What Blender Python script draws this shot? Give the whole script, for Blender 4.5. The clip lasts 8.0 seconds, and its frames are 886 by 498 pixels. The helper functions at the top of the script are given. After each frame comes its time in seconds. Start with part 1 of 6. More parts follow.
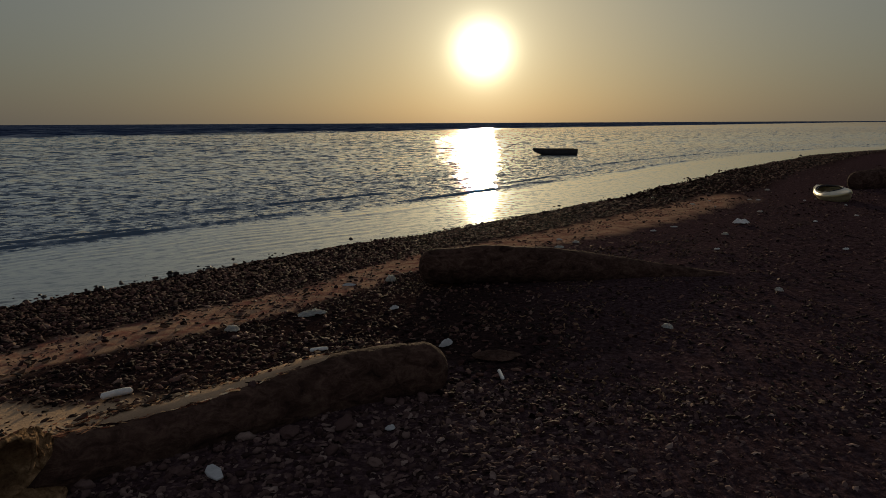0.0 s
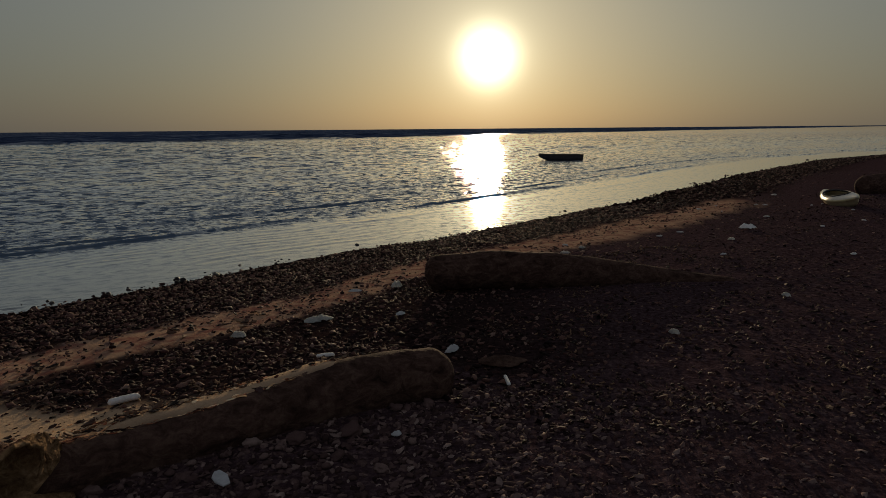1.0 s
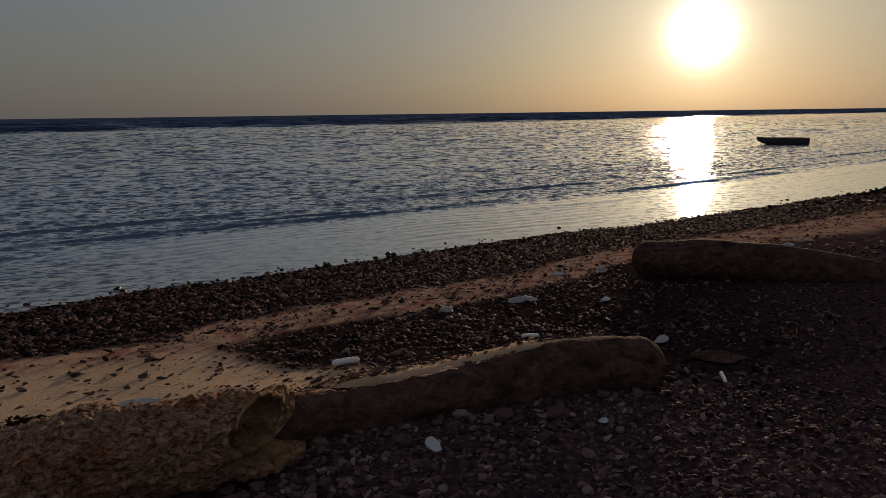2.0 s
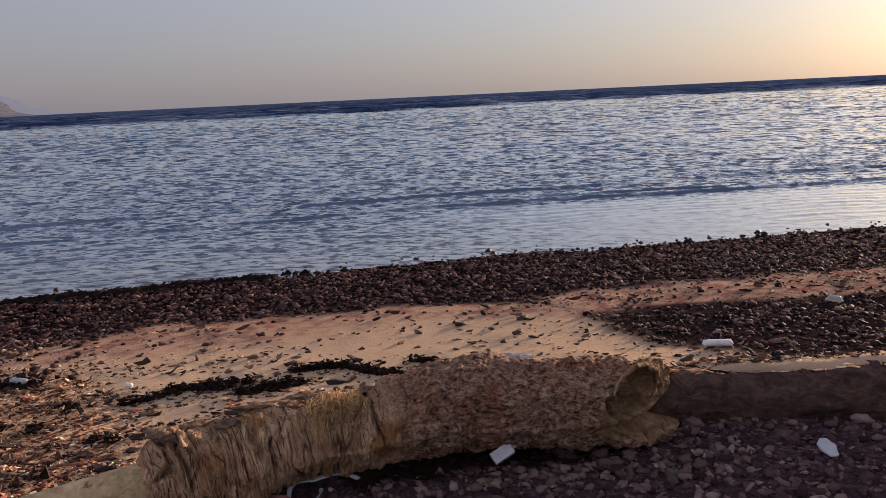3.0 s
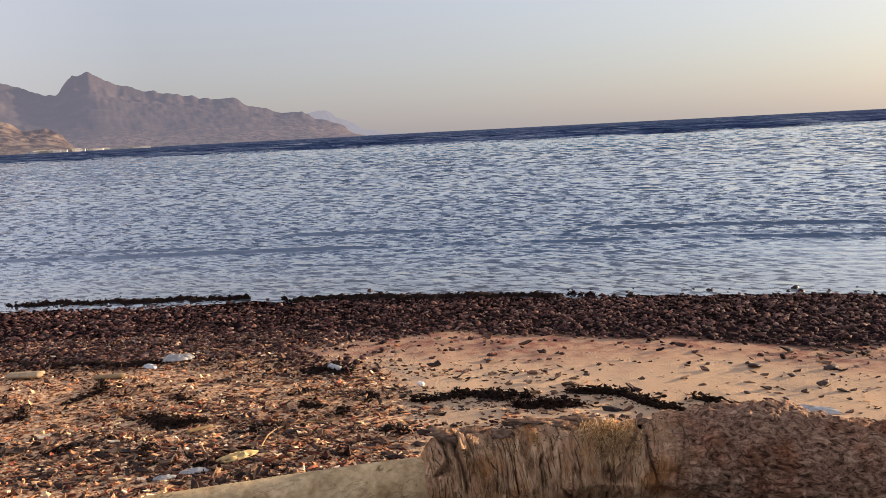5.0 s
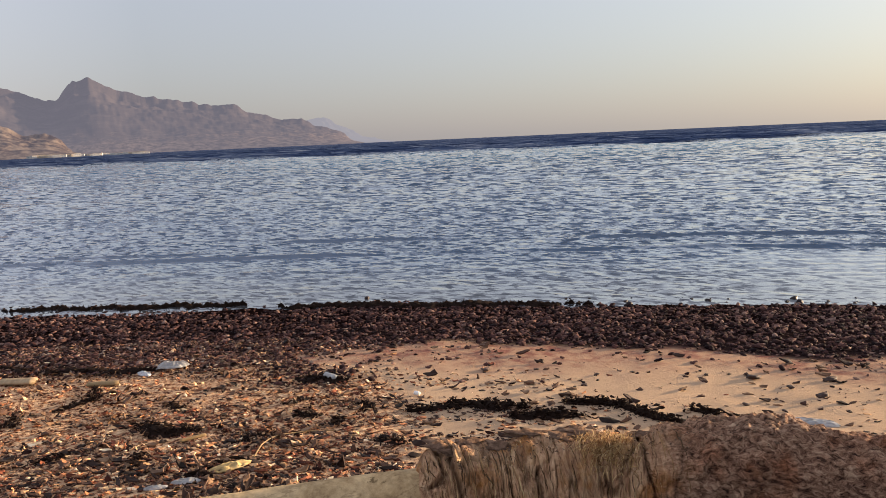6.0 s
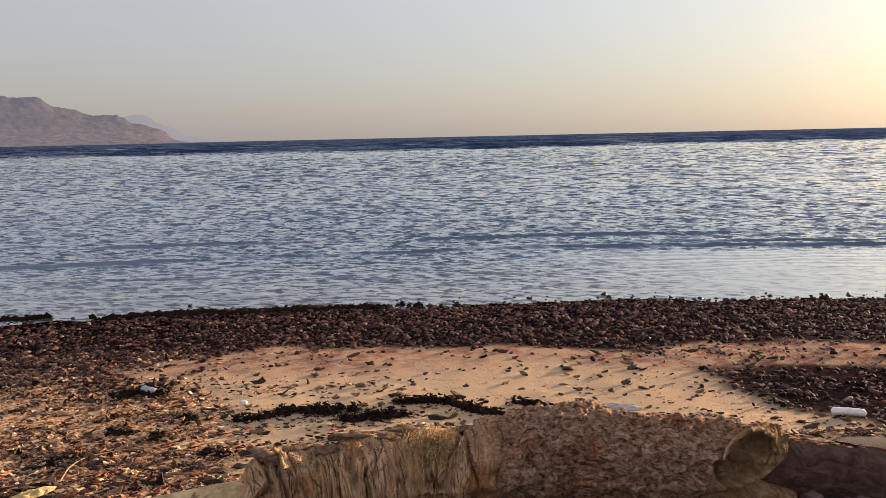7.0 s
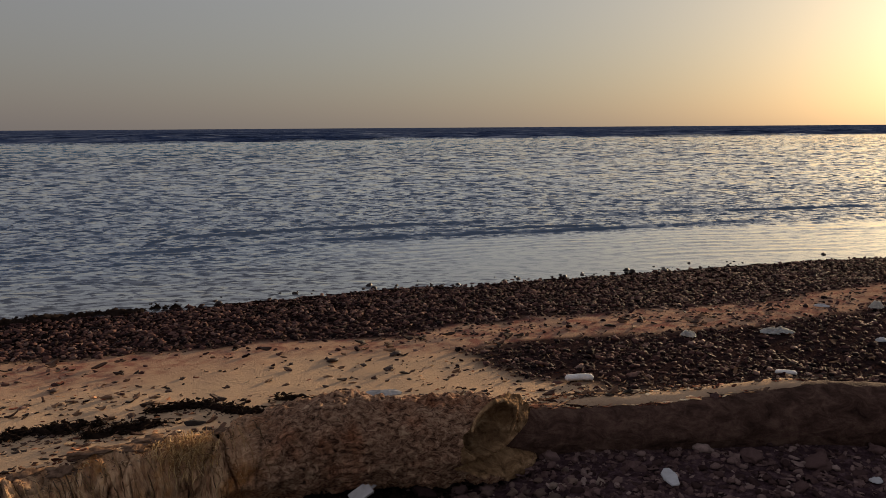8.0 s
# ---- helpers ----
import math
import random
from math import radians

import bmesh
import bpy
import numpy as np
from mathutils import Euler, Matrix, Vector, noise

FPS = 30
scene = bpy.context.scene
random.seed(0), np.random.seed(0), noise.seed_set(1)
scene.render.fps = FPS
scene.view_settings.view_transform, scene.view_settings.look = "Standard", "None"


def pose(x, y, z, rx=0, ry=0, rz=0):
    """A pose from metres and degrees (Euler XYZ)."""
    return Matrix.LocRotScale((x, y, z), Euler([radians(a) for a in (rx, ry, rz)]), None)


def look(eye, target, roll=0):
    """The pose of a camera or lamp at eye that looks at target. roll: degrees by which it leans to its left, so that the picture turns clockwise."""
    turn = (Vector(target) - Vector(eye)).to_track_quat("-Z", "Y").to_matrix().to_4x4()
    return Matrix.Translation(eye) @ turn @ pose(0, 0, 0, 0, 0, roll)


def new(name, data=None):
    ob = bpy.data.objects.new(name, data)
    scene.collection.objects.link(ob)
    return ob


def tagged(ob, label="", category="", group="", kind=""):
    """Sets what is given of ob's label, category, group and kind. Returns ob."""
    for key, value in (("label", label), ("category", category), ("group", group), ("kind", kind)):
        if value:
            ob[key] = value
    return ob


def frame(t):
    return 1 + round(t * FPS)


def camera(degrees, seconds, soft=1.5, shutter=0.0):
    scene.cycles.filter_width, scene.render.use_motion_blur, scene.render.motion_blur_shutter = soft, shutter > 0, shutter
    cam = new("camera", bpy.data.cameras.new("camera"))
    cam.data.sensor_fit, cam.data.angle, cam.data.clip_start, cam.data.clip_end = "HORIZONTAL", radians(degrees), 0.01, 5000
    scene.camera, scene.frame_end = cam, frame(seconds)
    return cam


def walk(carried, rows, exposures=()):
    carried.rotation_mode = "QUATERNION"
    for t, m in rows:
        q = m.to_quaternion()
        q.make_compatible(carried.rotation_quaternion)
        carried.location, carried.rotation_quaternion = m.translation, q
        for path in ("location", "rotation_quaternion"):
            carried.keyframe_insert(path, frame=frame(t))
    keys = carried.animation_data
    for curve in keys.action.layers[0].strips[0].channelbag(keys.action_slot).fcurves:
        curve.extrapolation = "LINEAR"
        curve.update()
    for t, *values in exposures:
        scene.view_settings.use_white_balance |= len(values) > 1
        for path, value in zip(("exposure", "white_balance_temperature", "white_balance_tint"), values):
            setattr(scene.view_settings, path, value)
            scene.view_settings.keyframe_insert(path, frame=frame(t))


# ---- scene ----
cam = camera(63.14, 8.0, soft=0.65)
PATH = [
    (0.0, (0.002, 0.002, 1.503), (-0.0193, 1.9716, 1.1581), -0.27),
    (0.5, (0.002, 0.008, 1.502), (-0.0213, 1.9792, 1.1666), -0.34),
    (1.0, (0.002, -0.003, 1.504), (-0.0355, 1.9696, 1.1747), -0.48),
    (1.2, (0.005, 0.003, 1.498), (-0.0496, 1.9753, 1.1714), -0.63),
    (2.3, (-0.137, -0.020, 1.492), (-0.9751, 1.7517, 1.0952), -1.19),
    (2.5, (-0.171, -0.032, 1.486), (-1.1785, 1.6478, 1.0812), -1.68),
    (3.0, (-0.231, -0.080, 1.487), (-1.5964, 1.3210, 1.0709), -2.73),
    (3.5, (-0.236, -0.078, 1.489), (-1.8495, 1.0285, 1.0725), -2.88),
    (4.0, (-0.213, -0.060, 1.497), (-1.9367, 0.8740, 1.1037), -2.96),
    (4.5, (-0.197, -0.073, 1.505), (-1.9816, 0.7561, 1.1483), -3.13),
    (4.7, (-0.195, -0.078, 1.503), (-1.9986, 0.7159, 1.1634), -3.16),
    (5.8, (-0.231, -0.070, 1.503), (-2.0615, 0.6770, 1.2017), -2.62),
    (6.0, (-0.226, -0.059, 1.503), (-2.0471, 0.7108, 1.2018), -2.54),
    (6.5, (-0.212, -0.050, 1.501), (-1.9605, 0.8743, 1.2054), -1.89),
    (7.0, (-0.192, -0.043, 1.505), (-1.7865, 1.1251, 1.1974), -1.24),
    (7.5, (-0.169, -0.031, 1.504), (-1.5505, 1.3778, 1.1779), -0.61),
    (8.0, (-0.133, -0.006, 1.499), (-1.2775, 1.5999, 1.1664), -0.39),
]
STOPS = [(0.0, -0.98), (1.2, -0.98), (2.3, -0.33), (2.5, 0.10), (3.0, 0.82), (3.5, 1.35), (4.5, 1.45), (6.0, 1.4), (6.5, 1.45), (7.0, 1.35), (7.5, 0.82), (8.0, 0.2)]
KELVIN = [(0.0, 6050), (1.2, 6050), (2.5, 5670), (3.0, 5690), (3.5, 5790), (4.5, 5930), (6.0, 6000), (7.0, 6220), (8.0, 6400)]
TINT = [(0.0, 5), (1.2, 5), (2.5, 20), (3.5, 23), (4.5, 18), (6.0, 13), (7.0, 14), (8.0, 15)]
EXPOSURES = [(t, e, float(np.interp(t, *zip(*KELVIN))), float(np.interp(t, *zip(*TINT)))) for t, e in STOPS]
walk(cam, [(t, look(eye, target, roll)) for t, eye, target, roll in PATH], EXPOSURES)

# ---- world, sun ----
SUN_AZ, SUN_EL = radians(-2.5), radians(5.45)
SUN_DIR = Vector((-math.sin(SUN_AZ) * math.cos(SUN_EL), math.cos(SUN_AZ) * math.cos(SUN_EL), math.sin(SUN_EL)))


def build_world():
    w = bpy.data.worlds.new("evening_sky")
    scene.world = w
    w.use_nodes = True
    nt = w.node_tree
    nt.nodes.clear()
    N, L = nt.nodes.new, nt.links.new
    out = N("ShaderNodeOutputWorld")
    sky = N("ShaderNodeTexSky")
    sky.sky_type = "NISHITA"
    sky.sun_disc = False
    sky.sun_elevation, sky.sun_rotation = SUN_EL, -SUN_AZ
    sky.air_density, sky.dust_density, sky.ozone_density = 1.0, 1.0, 2.0
    bg = N("ShaderNodeBackground")
    # the low dust layer hides the clear sky towards the horizon
    co = N("ShaderNodeTexCoord")
    up = N("ShaderNodeSeparateXYZ")
    L(co.outputs["Generated"], up.inputs[0])
    L(sky.outputs[0], bg.inputs[0])
    # the sun's glare in the dusty air: a tight core and a wide fading ring
    dot = N("ShaderNodeVectorMath")
    dot.operation = "DOT_PRODUCT"
    dot.inputs[1].default_value = SUN_DIR
    L(co.outputs["Generated"], dot.inputs[0])

    def math_node(op, a, b):
        m = N("ShaderNodeMath")
        m.operation = op
        for k, v in enumerate((a, b)):
            if isinstance(v, (int, float)):
                m.inputs[k].default_value = v
            elif v is not None:
                L(v, m.inputs[k])
        return m.outputs[0]

    x = math_node("MAXIMUM", math_node("SUBTRACT", 1.0, dot.outputs["Value"]), 0.0)
    core = math_node("MULTIPLY", math_node("EXPONENT", math_node("MULTIPLY", x, -2100.0), None), GLARE_CORE)
    halo = math_node("MULTIPLY", math_node("EXPONENT", math_node("MULTIPLY", x, -420.0), None), GLARE_HALO)
    th = math_node("SQRT", math_node("MULTIPLY", x, 2.0), None)
    ring = math_node("MULTIPLY", math_node("EXPONENT", math_node("MULTIPLY", th, -11.0), None), GLARE_RING)
    wide = math_node("MULTIPLY", math_node("EXPONENT", math_node("MULTIPLY", th, -1.9), None), GLARE_WIDE)
    bg2 = N("ShaderNodeBackground")
    bg2.inputs[0].default_value = (1.0, 0.86, 0.56, 1)
    L(math_node("ADD", math_node("ADD", core, halo), ring), bg2.inputs[1])
    bg3 = N("ShaderNodeBackground")
    bg3.inputs[0].default_value = (1.0, 0.85, 0.45, 1)
    L(wide, bg3.inputs[1])
    # dust-grey veil over the whole hazy dome
    bg4 = N("ShaderNodeBackground")
    bg4.inputs[0].default_value = VEIL
    low = math_node("EXPONENT", math_node("MULTIPLY", math_node("MAXIMUM", up.outputs["Z"], 0.0), -9.0), None)
    L(math_node("SUBTRACT", 1.15, math_node("MULTIPLY", low, 0.25)), bg4.inputs[1])
    dusty = math_node("EXPONENT", math_node("MULTIPLY", math_node("MAXIMUM", up.outputs["Z"], 0.0), -4.0), None)
    L(math_node("SUBTRACT", SKY_STRENGTH, math_node("MULTIPLY", dusty, SKY_STRENGTH * 0.8)), bg.inputs[1])
    # added fill: unseen sky opposite the sun brightened to lift shaded landward sides
    anti = N("ShaderNodeBackground")
    anti.inputs[0].default_value = (1.0, 0.86, 0.82, 1)
    L(math_node("MULTIPLY", math_node("MAXIMUM", math_node("MULTIPLY", dot.outputs["Value"], -1.0), 0.0), ANTI_SUN_FILL), anti.inputs[1])
    last = bg.outputs[0]
    for b in (bg2, bg3, bg4, anti):
        add = N("ShaderNodeAddShader")
        L(last, add.inputs[0])
        L(b.outputs[0], add.inputs[1])
        last = add.outputs[0]
    L(last, out.inputs[0])


SKY_STRENGTH = 0.06
GLARE_CORE, GLARE_HALO, GLARE_RING, GLARE_WIDE = 5.5, 0.6, 0.30, 0.27
ANTI_SUN_FILL = 0.19
VEIL = (0.126, 0.117, 0.119, 1)
build_world()
sun = new("sun", bpy.data.lights.new("sun", "SUN"))
sun.data.energy, sun.data.angle, sun.data.color = 5.0, radians(2.2), (1.0, 0.72, 0.42)
sun.rotation_euler = SUN_DIR.to_track_quat("Z", "Y").to_euler()


# ---- materials ----
def lin(r, g, b):
    return (r, g, b, 1)


class Mat:
    """A small builder of node materials."""

    def __init__(self, name, rough=0.8, spec=0.4):
        self.m = bpy.data.materials.new(name)
        self.m.use_nodes = True
        self.nt = self.m.node_tree
        self.b = self.nt.nodes["Principled BSDF"]
        self.b.inputs["Roughness"].default_value = rough
        self.b.inputs["Specular IOR Level"].default_value = spec
        self.co = self.N("ShaderNodeTexCoord")
        self.h = None

    def N(self, kind):
        return self.nt.nodes.new(kind)

    def L(self, a, b):
        self.nt.links.new(a, b)

    def place(self, obj=True, scale=(1, 1, 1)):
        mp = self.N("ShaderNodeMapping")
        mp.inputs["Scale"].default_value = scale
        if obj:
            self.L(self.co.outputs["Object"], mp.inputs[0])
        else:
            g = self.N("ShaderNodeNewGeometry")
            self.L(g.outputs["Position"], mp.inputs[0])
        return mp.outputs[0]

    def noise(self, scale, detail=4, rough=0.55, vec=None, distort=0.0):
        n = self.N("ShaderNodeTexNoise")
        n.inputs["Scale"].default_value, n.inputs["Detail"].default_value = scale, detail
        n.inputs["Roughness"].default_value, n.inputs["Distortion"].default_value = rough, distort
        self.L(vec if vec is not None else self.co.outputs["Object"], n.inputs["Vector"])
        return n.outputs["Fac"]

    def ramp(self, fac, stops, smooth=True):
        r = self.N("ShaderNodeValToRGB")
        e = r.color_ramp.elements
        while len(e) < len(stops):
            e.new(0.5)
        for k, (p, c) in enumerate(stops):
            e[k].position = p
            e[k].color = c if len(c) == 4 else (*c, 1)
        if not smooth:
            r.color_ramp.interpolation = "CONSTANT"
        self.L(fac, r.inputs[0])
        return r.outputs[0]

    def mix(self, fac, a, b, kind="MIX"):
        n = self.N("ShaderNodeMix")
        n.data_type, n.blend_type = "RGBA", kind
        for k, v in ((0, fac), (6, a), (7, b)):
            if isinstance(v, (int, float)):
                n.inputs[k].default_value = v
            elif isinstance(v, tuple):
                n.inputs[k].default_value = v
            else:
                self.L(v, n.inputs[k])
        return n.outputs[2]

    def calc(self, op, a, b=0.0):
        n = self.N("ShaderNodeMath")
        n.operation = op
        for k, v in enumerate((a, b)):
            if isinstance(v, (int, float)):
                n.inputs[k].default_value = v
            else:
                self.L(v, n.inputs[k])
        return n.outputs[0]

    def attr(self, name):
        n = self.N("ShaderNodeAttribute")
        n.attribute_name = name
        return n.outputs["Fac"]

    def island(self):
        return self.N("ShaderNodeNewGeometry").outputs["Random Per Island"]

    def each(self):
        return self.N("ShaderNodeObjectInfo").outputs["Random"]

    def color(self, c):
        if isinstance(c, tuple):
            self.b.inputs["Base Color"].default_value = c
        else:
            self.L(c, self.b.inputs["Base Color"])
        return self

    def rough(self, r):
        self.L(r, self.b.inputs["Roughness"])
        return self

    def bump(self, height, strength=0.5, dist=0.01):
        n = self.N("ShaderNodeBump")
        n.inputs["Strength"].default_value, n.inputs["Distance"].default_value = strength, dist
        self.L(height, n.inputs["Height"])
        if self.h is not None:
            self.L(self.h, n.inputs["Normal"])
        self.h = n.outputs[0]
        self.L(self.h, self.b.inputs["Normal"])
        return self


def stone_mat(name, stops, rough, per_island, spec=0.4, streaks=False):
    m = Mat(name, rough, spec)
    c = m.ramp(m.island() if per_island else m.each(), stops)
    g = m.noise(38, 4, 0.6)
    c = m.mix(0.55, c, m.ramp(g, [(0.3, (0.35, 0.33, 0.32)), (0.7, (1.3, 1.25, 1.2))]), "MULTIPLY")
    if streaks:
        # dark drifts of weed between paler, strawy ones
        mp = m.N("ShaderNodeMapping")
        mp.vector_type = "TEXTURE"
        mp.inputs["Rotation"].default_value = (0, 0, radians(57))
        mp.inputs["Scale"].default_value = (2.4, 1, 1)
        m.L(m.N("ShaderNodeNewGeometry").outputs["Position"], mp.inputs[0])
        c = m.mix(1.0, c, m.ramp(m.noise(3.6, 5, 0.62, mp.outputs[0], 0.5), [(0.37, (0.26, 0.18, 0.14)), (0.46, (1.0, 0.93, 0.86)), (0.6, (1.4, 1.36, 1.28))]), "MULTIPLY")
    m.color(c)
    m.bump(m.noise(90, 3), 0.35, 0.004)
    return m.m


WET = [(0.0, (0.009, 0.005, 0.006)), (0.35, (0.030, 0.015, 0.015)), (0.65, (0.078, 0.038, 0.034)), (0.92, (0.16, 0.088, 0.073)), (1.0, (0.26, 0.175, 0.145))]
SOAKED = [(0.0, (0.006, 0.004, 0.005)), (0.6, (0.022, 0.014, 0.014)), (1.0, (0.050, 0.034, 0.032))]
DRY = [(0.0, (0.030, 0.014, 0.012)), (0.4, (0.085, 0.042, 0.033)), (0.7, (0.16, 0.088, 0.066)), (0.92, (0.25, 0.17, 0.125)), (1.0, (0.38, 0.31, 0.24))]
CLOD = [(0.0, (0.03, 0.016, 0.012)), (0.6, (0.06, 0.034, 0.024)), (1.0, (0.10, 0.06, 0.043))]
NEAR = [(0.0, (0.030, 0.018, 0.018)), (0.35, (0.086, 0.053, 0.051)), (0.7, (0.140, 0.090, 0.085)), (0.93, (0.20, 0.138, 0.126)), (1.0, (0.32, 0.24, 0.215))]
SCRAP = [(0.0, (0.012, 0.007, 0.005)), (0.4, (0.042, 0.020, 0.013)), (0.7, (0.11, 0.056, 0.034)), (1.0, (0.26, 0.16, 0.09))]
CHIP = [(0.0, (0.012, 0.006, 0.005)), (0.20, (0.066, 0.022, 0.015)), (0.36, (0.26, 0.092, 0.054)), (0.60, (0.56, 0.285, 0.145)), (0.82, (0.76, 0.52, 0.285)), (1.0, (0.84, 0.72, 0.53))]
M_WET = stone_mat("wet_pebbles", WET, 0.75, True, 0.06)
M_DRY = stone_mat("dry_pebbles", DRY, 0.8, True, 0.1)
M_NEAR = stone_mat("grey_gravel", NEAR, 0.9, True, 0.03)
M_SCRAP = stone_mat("dark_scraps", SCRAP, 0.85, True)
M_CHIP = stone_mat("beach_debris", CHIP, 0.85, True, 0.15, True)
M_CHIP_ONE = stone_mat("loose_scrap", CHIP, 0.85, False, 0.15, True)
M_STONE = stone_mat("loose_stone", NEAR, 0.9, False, 0.03)
M_STONE_WET = stone_mat("loose_wet_stone", WET, 0.75, False, 0.06)
M_SOAKED = stone_mat("soaked_stone", SOAKED, 0.5, False, 0.2)
M_STONE_DRY = stone_mat("loose_dry_stone", CLOD, 0.7, False)


def mat_ground():
    m = Mat("beach_ground", 0.9, 0.0)
    p = m.place(False)
    big, mid, fine = m.noise(0.9, 4, 0.6, p), m.noise(7, 5, 0.6, p), m.noise(120, 3, 0.6, p)
    sand = m.mix(big, lin(0.56, 0.396, 0.258), lin(0.465, 0.323, 0.207))
    sand = m.mix(0.35, sand, m.ramp(fine, [(0.35, (0.72, 0.70, 0.68)), (0.65, (1.15, 1.15, 1.15))]), "MULTIPLY")
    rust = m.ramp(mid, [(0.45, (0, 0, 0)), (0.62, (1, 1, 1))])
    sand = m.mix(m.calc("MULTIPLY", m.attr("rust"), m.calc("ADD", 0.4, m.calc("MULTIPLY", rust, 0.6))), sand, lin(0.235, 0.108, 0.083))
    soil = m.ramp(m.noise(26, 6, 0.68, p), [(0.30, (0.019, 0.011, 0.013)), (0.5, (0.054, 0.033, 0.037)), (0.66, (0.110, 0.070, 0.074)), (0.8, (0.19, 0.130, 0.130))])
    brown = m.ramp(m.noise(30, 6, 0.7, p), [(0.37, (0.027, 0.012, 0.008)), (0.44, (0.24, 0.108, 0.062)), (0.52, (0.57, 0.355, 0.205)), (0.70, (0.76, 0.56, 0.36))])
    dry = m.mix(m.attr("sand"), m.mix(m.attr("land"), brown, soil), sand)
    # near-black ground under pebbles and gravel: shade of their gaps put into colour
    gap_shade = m.ramp(m.noise(34, 4, 0.65, p), [(0.35, (0.008, 0.005, 0.005)), (0.6, (0.030, 0.018, 0.016)), (0.75, (0.06, 0.036, 0.03))])
    dry = m.mix(m.attr("gap_shade"), dry, gap_shade)
    col = m.mix(m.attr("wet"), dry, m.mix(1.0, dry, lin(0.35, 0.30, 0.30), "MULTIPLY"))
    m.color(col)
    m.rough(m.calc("SUBTRACT", 0.92, m.calc("MULTIPLY", m.attr("wet"), 0.5)))
    mp = m.N("ShaderNodeMapping")
    mp.vector_type = "TEXTURE"
    mp.inputs["Rotation"].default_value = (0, 0, radians(57))
    mp.inputs["Scale"].default_value = (3.0, 1, 1)
    m.L(m.N("ShaderNodeNewGeometry").outputs["Position"], mp.inputs[0])
    streak = m.noise(20, 5, 0.62, mp.outputs[0], 0.6)
    m.bump(streak, 0.9, 0.035)
    m.L(m.calc("SUBTRACT", 0.95, m.calc("MULTIPLY", m.calc("MAXIMUM", m.attr("sand"), m.attr("land")), 0.72)), m.h.node.inputs["Strength"])
    m.bump(m.noise(55, 5, 0.65, p), 0.7, 0.018)
    m.bump(fine, 0.4, 0.004)
    return m.m


